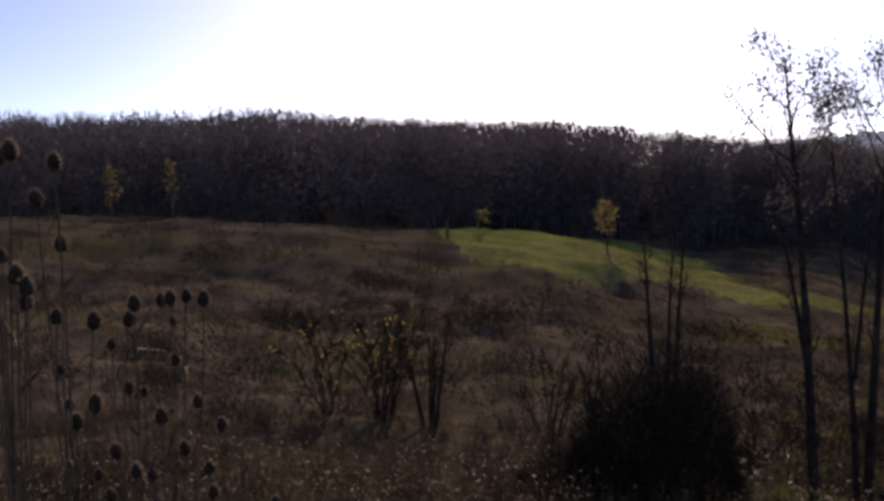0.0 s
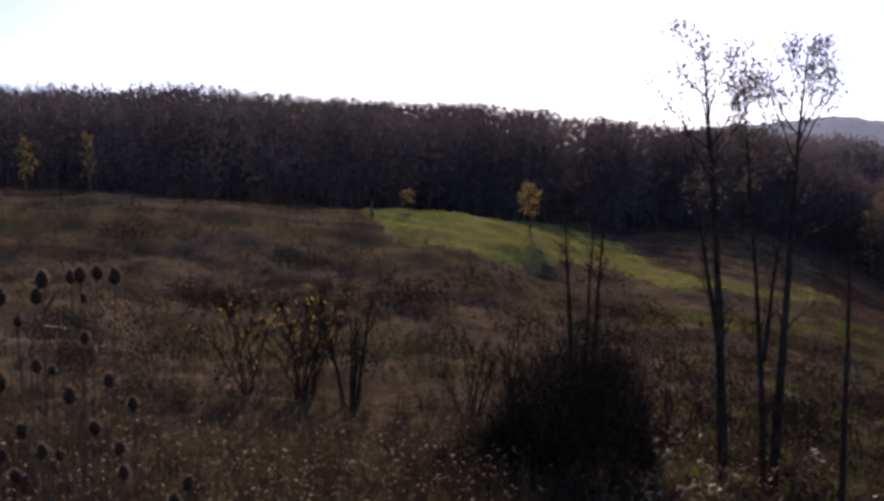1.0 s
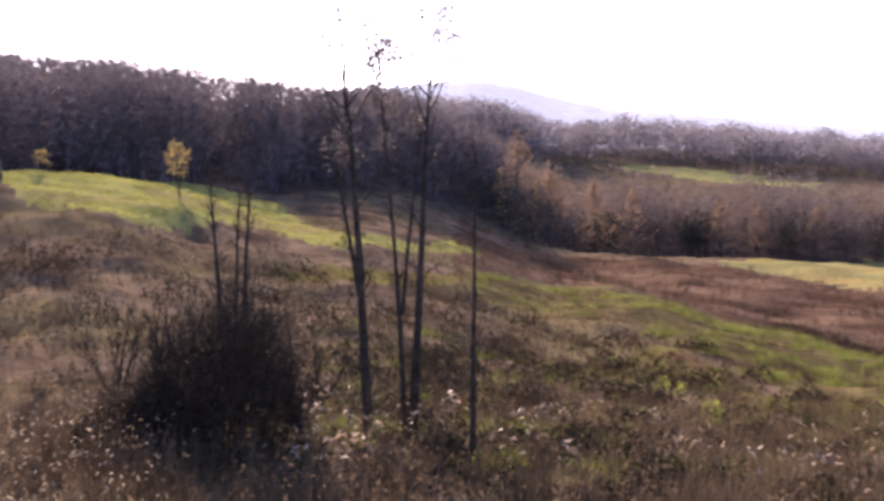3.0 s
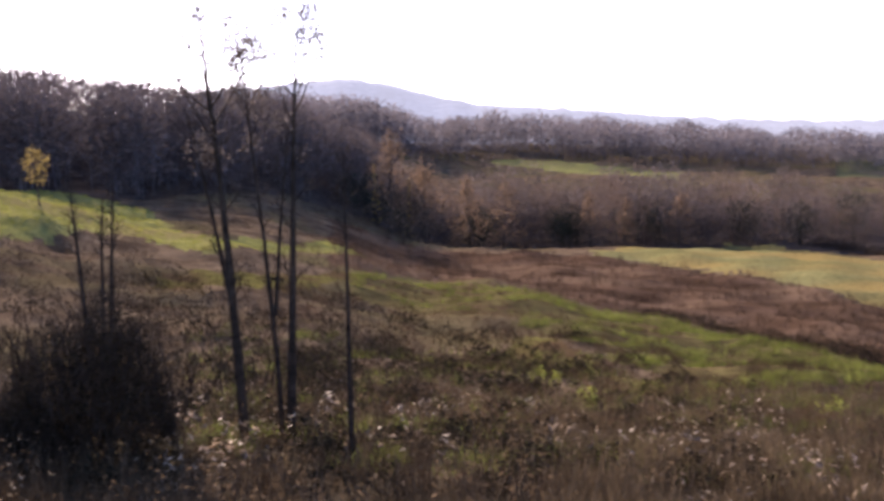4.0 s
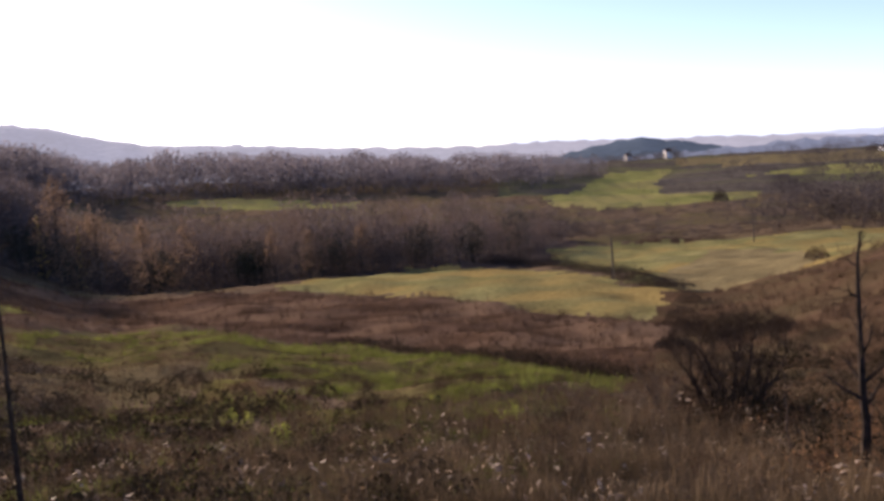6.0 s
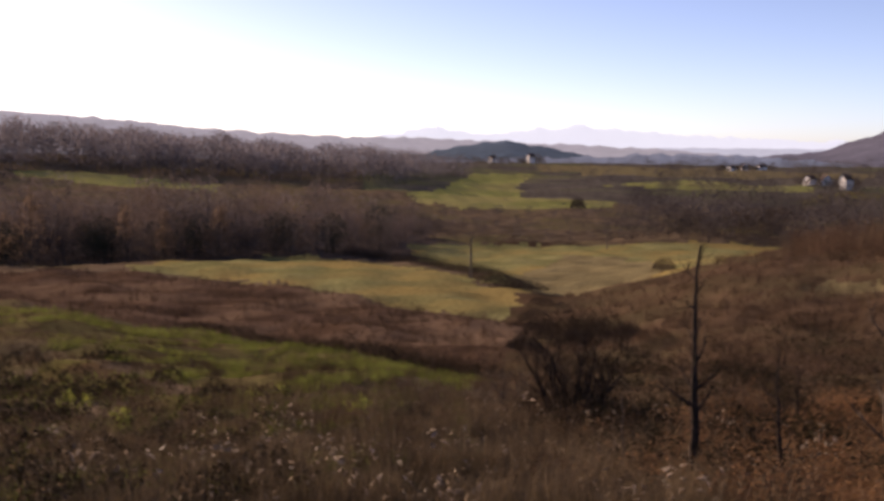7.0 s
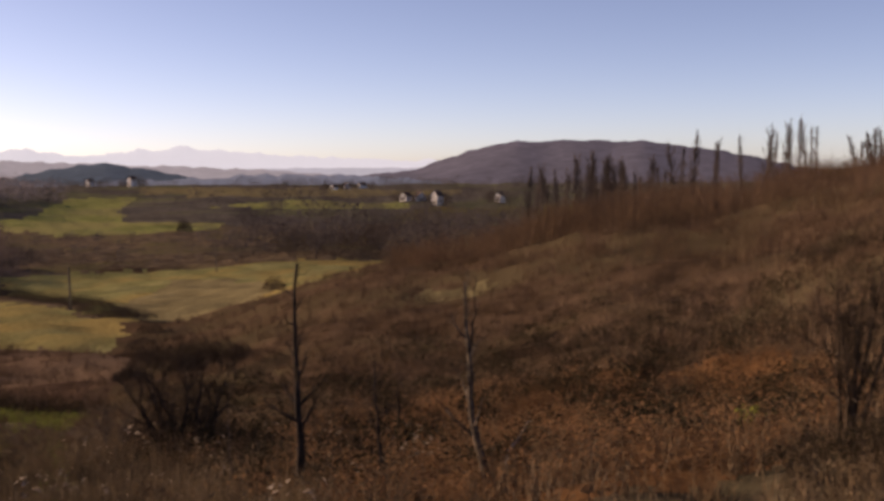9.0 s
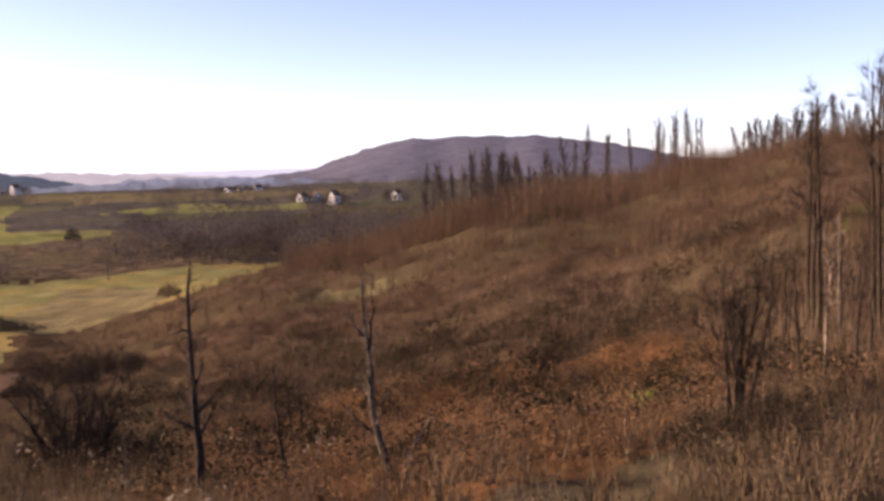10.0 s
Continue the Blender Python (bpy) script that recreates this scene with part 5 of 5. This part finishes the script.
def weed(seed, stems=10, count=12, size=0.066):
    """A dead weed: upright stems with curled leaves."""
    r = np.random.RandomState(seed)
    lines = [limb(r, (*r.normal(0, 0.06, 2), -0.03), (*r.normal(0, 0.22, 2), 1), r.uniform(0.35, 0.8), 0.004, 0.15, 0.1, 3, 0.5) for _ in range(stems)]
    P, _, _ = twig_ends(r, lines, count, 0.1, low=0.25)
    feet = np.array([l[0][0] for l in lines])
    tips = np.array([l[0][-1] for l in lines])
    return slivers(r, feet, tips - feet, np.linalg.norm(tips - feet, axis=1), 0.012), leaves(r, P + r.normal(0, 0.03, P.shape), size, 0.5, 0.2, 0.17)


def strewn(name, label, category, templates, material, P, seed, size):
    r = np.random.RandomState(seed)
    kind = r.randint(0, len(templates), len(P))
    size = np.broadcast_to(size, (len(P),))
    pairs = []
    for k, t in enumerate(templates):
        m = kind == k
        if m.any():
            s = size[m] * r.uniform(0.7, 1.3, m.sum())
            pairs.append(stamp(t, P[m], r.uniform(0, 6.28, m.sum()), s))
    V, F = soup(pairs)
    return tagged(solid(name, V, F, material), label, category, kind="stuff")


def sown(r, n, az0, az1, d0, d1, keep=None):
    """Places that thin out with distance."""
    az, d = r.uniform(az0, az1, n), np.exp(r.uniform(math.log(d0), math.log(d1), n))
    if keep is not None:
        k = keep(az, d)
        az, d = az[k], d[k]
    x, y = d * np.sin(np.radians(az)), d * np.cos(np.radians(az))
    return np.stack([x, y, ground_z(x, y)], -1), d


def within(*names):
    return lambda a, d: np.any([inside(PATCHES[n], a, d) for n in names], 0)


def outside(*names):
    return lambda a, d: ~np.any([inside(PATCHES[n], a, d) for n in names], 0)


r = np.random.RandomState(77)


def clumped(size, level, then, seed=21):
    """Keeps plants to clumps of about that size."""
    def keep(a, d):
        x, y = d * np.sin(np.radians(a)), d * np.cos(np.radians(a))
        return then(a, d) & (wave(x, y, size, seed) + 0.6 * wave(x, y, size * 0.35, seed + 1) > level)
    return keep


TUFTS = [tuft(s, 16, 0.55, 0.012, 0.35) for s in range(5)]
P, d = sown(r, 12000, -34, 114, 6, 130, clumped(3.4, -0.35, outside("strip", "crop", "back_crop", "upper_meadow", "low_meadow", "bracken"), 65))
hill = (np.degrees(np.arctan2(P[:, 0], P[:, 1])) < 27) & (d > 17)
strewn("hill_grass", "dark dead grass on the brown hill", "grass", TUFTS, HILL_GRASS, P[hill], 1, 0.7 + d[hill] / 120)
strewn("dry_grass", "tufts of dry brown grass", "grass", TUFTS, DRY_GRASS, P[~hill], 1, 0.7 + d[~hill] / 120)
P, d = sown(r, 6500, 22, 58, 26, 95, clumped(9, -0.1, within("strip"), 41))
strewn("strip_dry_grass", "dry brown tufts in the green strip", "grass", TUFTS, DRY_GRASS, P, 9, 0.55 + d / 150)


def lush(a, d):
    """Green grows thickest along the ditch, and in clumps elsewhere in the strip."""
    edge = np.interp(a, [23, 29, 35.3, 41.5, 48, 53.6, 57.5], [73, 90, 76, 70, 56.5, 46, 49])
    x, y = d * np.sin(np.radians(a)), d * np.cos(np.radians(a))
    band = d > edge * (np.interp(a, [30, 40, 55], [0.97, 0.92, 0.72]) + 0.04 * wave(x, y, 9, 48))
    return inside(PATCHES["strip"], a, d) & (band | (wave(x, y, 8, 43) + 0.6 * wave(x, y, 2.5, 44) > np.interp(a, [32, 40], [0.62, 0.35])))


P, d = sown(r, 16000, 22, 58, 26, 95, lush)
P2, d2 = sown(r, 5200, 14, 56, 11, 36, clumped(3.5, 0.15, outside("strip"), 47))
P, d = np.concatenate([P, P2]), np.concatenate([d, d2])
strewn("green_grass", "fresh green grass in the valley strip", "grass", [tuft(s + 10, 14, 0.3, 0.014, 0.5) for s in range(4)], GREEN_BLADE, P, 2, 0.6 + d / 60)
P, d = sown(r, 9000, -5, 26, 47, 130, within("upper_meadow"))
strewn("meadow_grass", "short green meadow grass", "grass", [tuft(s + 20, 10, 0.22, 0.02, 0.6) for s in range(3)], MEADOW_BLADE, P, 3, 0.9 + d / 150)
P, d = sown(r, 7000, 20, 118, 34, 150, within("weeds", "right_weeds"))
strewn("tall_weeds", "tall reddish-brown dead weeds", "weeds", [tuft(s + 30, 14, 0.65, 0.016, 0.22) for s in range(4)], WEED_BLADE, P, 4, 0.7 + d / 110)
P, d = sown(r, 1700, 86, 116, 17, 60, clumped(5, -0.1, outside("bracken"), 61))
strewn("tall_stalks", "thicket of tall pale dead stalks and shoots", "weeds", [tuft(s + 70, 9, 1.5, 0.012, 0.12) for s in range(4)], TALL_STALK, P, 12, 0.85)
P, d = sown(r, 2700, -34, 64, 6, 26, lambda a, d: ~inside(PATCHES["strip"], a, d) & ~inside(PATCHES["bracken"], a, d) & ((a < 95) | (d > 10.5)))
strewn("fine_grass", "fine dry grass stalks on the bank", "grass", [tuft(s + 90, 14, 0.5, 0.007, 0.3) for s in range(5)], STALK, P, 14, 0.9)
P, d = sown(r, 3600, 34, 70, 7.5, 24, clumped(2.2, -0.15, outside("strip"), 63))
strewn("bank_grass", "pale brown dead grass on the bank", "grass", [tuft(s + 95, 15, 0.6, 0.011, 0.3) for s in range(5)], STALK, P, 15, 0.9)
WEEDS = [weed(s) for s in range(7)]
P, d = sown(r, 6500, -34, 114, 6.5, 34, clumped(2.6, -0.1, outside("strip")))
strewn("weed_stems", "dead weed stems on the bank", "weeds", [w[0] for w in WEEDS], TEASEL_STEM, P, 5, 0.8)
strewn("weed_leaves", "withered curled leaves on dead weeds", "leaves", [w[1] for w in WEEDS], DRY_LEAF, P, 5, 0.8)
FLAT = []
for s in range(4):
    q = np.random.RandomState(s + 50)
    c = np.concatenate([q.normal(0, 0.16, (13, 2)), q.uniform(0.1, 0.55, (13, 1))], 1)
    FLAT.append(leaves(q, c, 0.11, 0.9, 0.1, 0.08))
P, d = sown(r, 1150, 12, 76, 9.5, 21, clumped(1.2, 0.85, outside("strip"), 31))
strewn("fallen_leaves", "fallen dry leaves among the weeds", "leaves", FLAT, PALE_LEAF, P, 6, 0.9)
GLINT = []
for s in range(4):
    q = np.random.RandomState(s + 80)
    c = np.concatenate([q.normal(0, 0.3, (7, 2)), q.uniform(0.12, 0.5, (7, 1))], 1)
    GLINT.append(leaves(q, c, 0.044, 0.5, 0.0, 0.12))
P, d = sown(r, 1200, -28, 4, 6.5, 14, clumped(1.5, 0.25, lambda a, d: d > 0, 33))
strewn("bank_leaves", "small dry leaves coloured pale as glints of light on the bank", "leaves", GLINT, GLINT_LEAF, P, 16, 1.0)
# pale tufts added in place of sunlit highlights on the slope
P, d = sown(r, 1500, 62, 108, 10.5, 36, clumped(2.0, 0.3, outside("strip"), 85))
strewn("pale_tussocks", "pale grass tussocks added as highlights among the bracken", "grass", [tuft(s + 120, 20, 0.42, 0.014, 0.75, 0.8) for s in range(5)], TALL_STALK, P, 31, 0.7 + d / 60)
FROND = []
for s in range(4):
    q = np.random.RandomState(s + 60)
    lines = [limb(q, (0, 0, 0), (*q.normal(0, 0.6, 2), 0.8), 0.55, 0.004, 0.25, -0.9, 4) for _ in range(6)]
    C, _, _ = twig_ends(q, lines, 66, 0.1, low=0.15)
    FROND.append(leaves(q, C + q.normal(0, 0.02, C.shape), 0.055, 0.3, 0.4, 0.2))


def mound(seed, count, size):
    """A domed heap of dead fronds or briar leaves."""
    q = np.random.RandomState(seed)
    w = q.normal(0, 1, (count, 3))
    w[:, 2] = np.abs(w[:, 2])
    w *= (q.uniform(0.55, 1, count) ** 0.4 / np.linalg.norm(w, axis=1))[:, None]
    w *= 1 + 0.25 * np.sin(w[:, :1] * 4 + seed) * np.cos(w[:, 1:2] * 5)
    return leaves(q, w * [0.5, 0.5, 0.48] - [0, 0, 0.03], size, 0.4, 0.3, 0.22)


P, d = sown(r, 1500, 64, 106, 10.5, 42, clumped(3.0, 0.0, within("bracken"), 71))
strewn("bracken_heaps", "heaps of rust-brown dead bracken on the slope", "bracken", [mound(s, 190, 0.055) for s in range(5)], RUST_LEAF, P, 21, np.clip(0.3 + d / 32, 0.5, 0.9))
# dark bramble mounds that also stand in for shade gaps between the heaps
P, d = sown(r, 2200, 62, 104, 12.5, 55, clumped(2.6, 0.55, outside("strip", "back_crop"), 79))
strewn("bramble_heaps", "low dark bramble mounds on the slope, partly standing in for shade gaps", "brambles", [mound(s + 29, 150, 0.065) for s in range(5)], EVERGREEN, P, 24, 0.65 + d / 45)
P, d = sown(r, 1100, 8, 46, 9.5, 60, clumped(3.2, 0.3, outside("strip"), 81))
strewn("bank_brambles", "low dark bramble mounds on the bank", "brambles", [mound(s + 39, 110, 0.09) for s in range(5)], EVERGREEN, P, 25, 0.5 + d / 60)
P, d = sown(r, 900, 18, 62, 15, 60, clumped(3.6, -0.1, outside("strip"), 83))
strewn("bank_heaps", "heaps of brown withered briars on the bank", "briars", [mound(s + 49, 140, 0.055) for s in range(5)], RUSSET, P, 26, 0.5 + d / 70)
P, d = sown(r, 1500, 60, 114, 12, 75, clumped(4.2, 0.15, outside("bracken", "strip", "back_crop"), 73))
strewn("briar_heaps", "heaps of brown withered briars on the slope", "briars", [mound(s + 9, 150, 0.055) for s in range(5)], RUSSET, P, 22, 0.7 + d / 70)
P, d = sown(r, 750, -34, 24, 20, 75, clumped(5.5, 0.2, outside("upper_meadow", "low_meadow"), 75))
strewn("hill_heaps", "heaps of brown withered briars on the hill", "briars", [mound(s + 19, 85, 0.09) for s in range(5)], HILL_GRASS, P, 23, 0.8 + d / 70)
P, d = sown(r, 2000, 64, 106, 10.5, 40, clumped(2.0, -0.2, within("bracken"), 77))
P2, _ = sown(r, 500, 64, 112, 12, 34, outside("strip", "bracken"))
strewn("bracken", "rust-brown dead bracken fronds", "bracken", FROND, RUST_LEAF, np.concatenate([P, P2]), 7, 1.0)

# ---- village and poles ----


def box(x0, x1, y0, y1, z0, z1):
    V = np.array([(x, y, z) for z in (z0, z1) for y in (y0, y1) for x in (x0, x1)], float)
    return V, np.array([(0, 2, 3, 1), (4, 5, 7, 6), (0, 1, 5, 4), (2, 6, 7, 3), (0, 4, 6, 2), (1, 3, 7, 5)])


def make_house(at, turn, w, l, wall, ridge, label, walls, seed):
    t = thing("house", label, "house", at, turn, "village houses")
    h = ridge - wall
    V = np.array([(-w / 2, -l / 2, -1), (w / 2, -l / 2, -1), (w / 2, -l / 2, wall), (0, -l / 2, ridge - 0.15), (-w / 2, -l / 2, wall),
                  (-w / 2, l / 2, -1), (w / 2, l / 2, -1), (w / 2, l / 2, wall), (0, l / 2, ridge - 0.15), (-w / 2, l / 2, wall)])
    body = solid("wall", V, [np.array([(0, 1, 2, 3, 4), (9, 8, 7, 6, 5)]), np.array([(1, 6, 7, 2), (5, 0, 4, 9), (0, 5, 6, 1)])], walls)
    body.parent = t
    for s in (-1, 1):
        V = np.array([(0, -l / 2 - 0.4, ridge), (s * (w / 2 + 0.4), -l / 2 - 0.4, wall - 0.25), (s * (w / 2 + 0.4), l / 2 + 0.4, wall - 0.25), (0, l / 2 + 0.4, ridge)])
        V = np.concatenate([V, V + [0, 0, 0.22]])
        part("roof", V, np.array([(0, 1, 2, 3), (7, 6, 5, 4), (0, 4, 5, 1), (1, 5, 6, 2), (2, 6, 7, 3), (3, 7, 4, 0)]), ROOF, t)
    part("chimney", *box(w * 0.15, w * 0.15 + 0.6, l * 0.1, l * 0.1 + 0.6, wall + h * 0.4, ridge + 0.8), ROOF, t)
    for x in (-w * 0.24, w * 0.24):
        for z in (1.0, wall * 0.62):
            f = part("window", *box(x - 0.6, x + 0.6, -l / 2 - 0.06, -l / 2, z, z + 1.3), walls, t)
            part("pane", *box(x - 0.5, x + 0.5, -l / 2 - 0.09, -l / 2 - 0.065, z + 0.1, z + 1.2), DARK_GLASS, f)
    part("door", *box(-0.5, 0.5, -l / 2 - 0.08, -l / 2, -0.2, 2.0), POLE_WOOD, t)


for i, (b, d, turn, w, l, wall, ridge, walls) in enumerate(((57.4, 1080, -114, 6, 6, 5, 8, HOUSE_WHITE), (59.6, 1040, -114, 6, 7, 6, 9.5, HOUSE_WHITE), (70.7, 880, -114, 4.5, 6, 3.2, 5.4, HOUSE_WHITE), (72.3, 900, -120, 4.5, 8, 2.6, 5.0, HOUSE_WHITE),
                                                           (74.8, 640, -114, 5, 6, 3.2, 5.6, HOUSE_WHITE), (76.6, 600, -114, 4.6, 6, 5.4, 8.2, HOUSE_WHITE), (80.2, 620, -114, 4.4, 5, 4.2, 6.6, HOUSE_WHITE), (71.4, 900, -60, 5, 7, 2.8, 5.6, HOUSE_WHITE), (75.6, 640, -60, 5, 9, 3.0, 6.0, HOUSE_WHITE))):
    make_house(place(b, d), turn, w, l, wall, ridge, "white gabled house with a dark tiled roof in the village", walls, i)


HOUSE_SPOTS = np.array(((57.4, 1080), (59.6, 1040), (70.7, 880), (72.3, 900), (74.8, 640), (76.6, 600), (80.2, 620)))
make_wood("garden_trees", "dark garden trees among the village houses", 9000, (56, 83, 570, 1110), (3.5, 8), FAR_BUSH + FAR_TREE, COPSE, 35,
          lambda a, d: np.any([(np.abs(a - b) < 0.75) & (np.abs(a - b) > 0.22) & (np.abs(d - e) < 22) for b, e in HOUSE_SPOTS], 0))


def make_pole(name, label, at, height, radius):
    t = thing(name, label, "pole", at)
    V, F = tubes([(np.array([(0, 0, -0.6), (0, 0, height * 0.5), (0, 0, height)]), np.array([radius, radius * 0.85, radius * 0.7]))], 10)
    part("shaft", V, F, POLE_WOOD, t)
    V, F = tubes([(np.array([(0, 0, height), (0, 0, height + radius * 0.6), (0, 0, height + radius)]), np.array([radius * 0.8, radius * 0.6, 0.01]))], 10)
    part("cap", V, F, ROOF, t)


make_pole("utility_pole", "weathered wooden utility pole in the crop field", place(56.2, 139), rise(56.2, 139, -5.3), 0.17)
make_pole("field_post", "thin wooden post behind the field", place(64.0, 232), rise(64.0, 232, -4.0), 0.16)
make_pole("field_post", "short dark fence post at the meadow's corner", place(-2.7, 84), 1.5, 0.14)
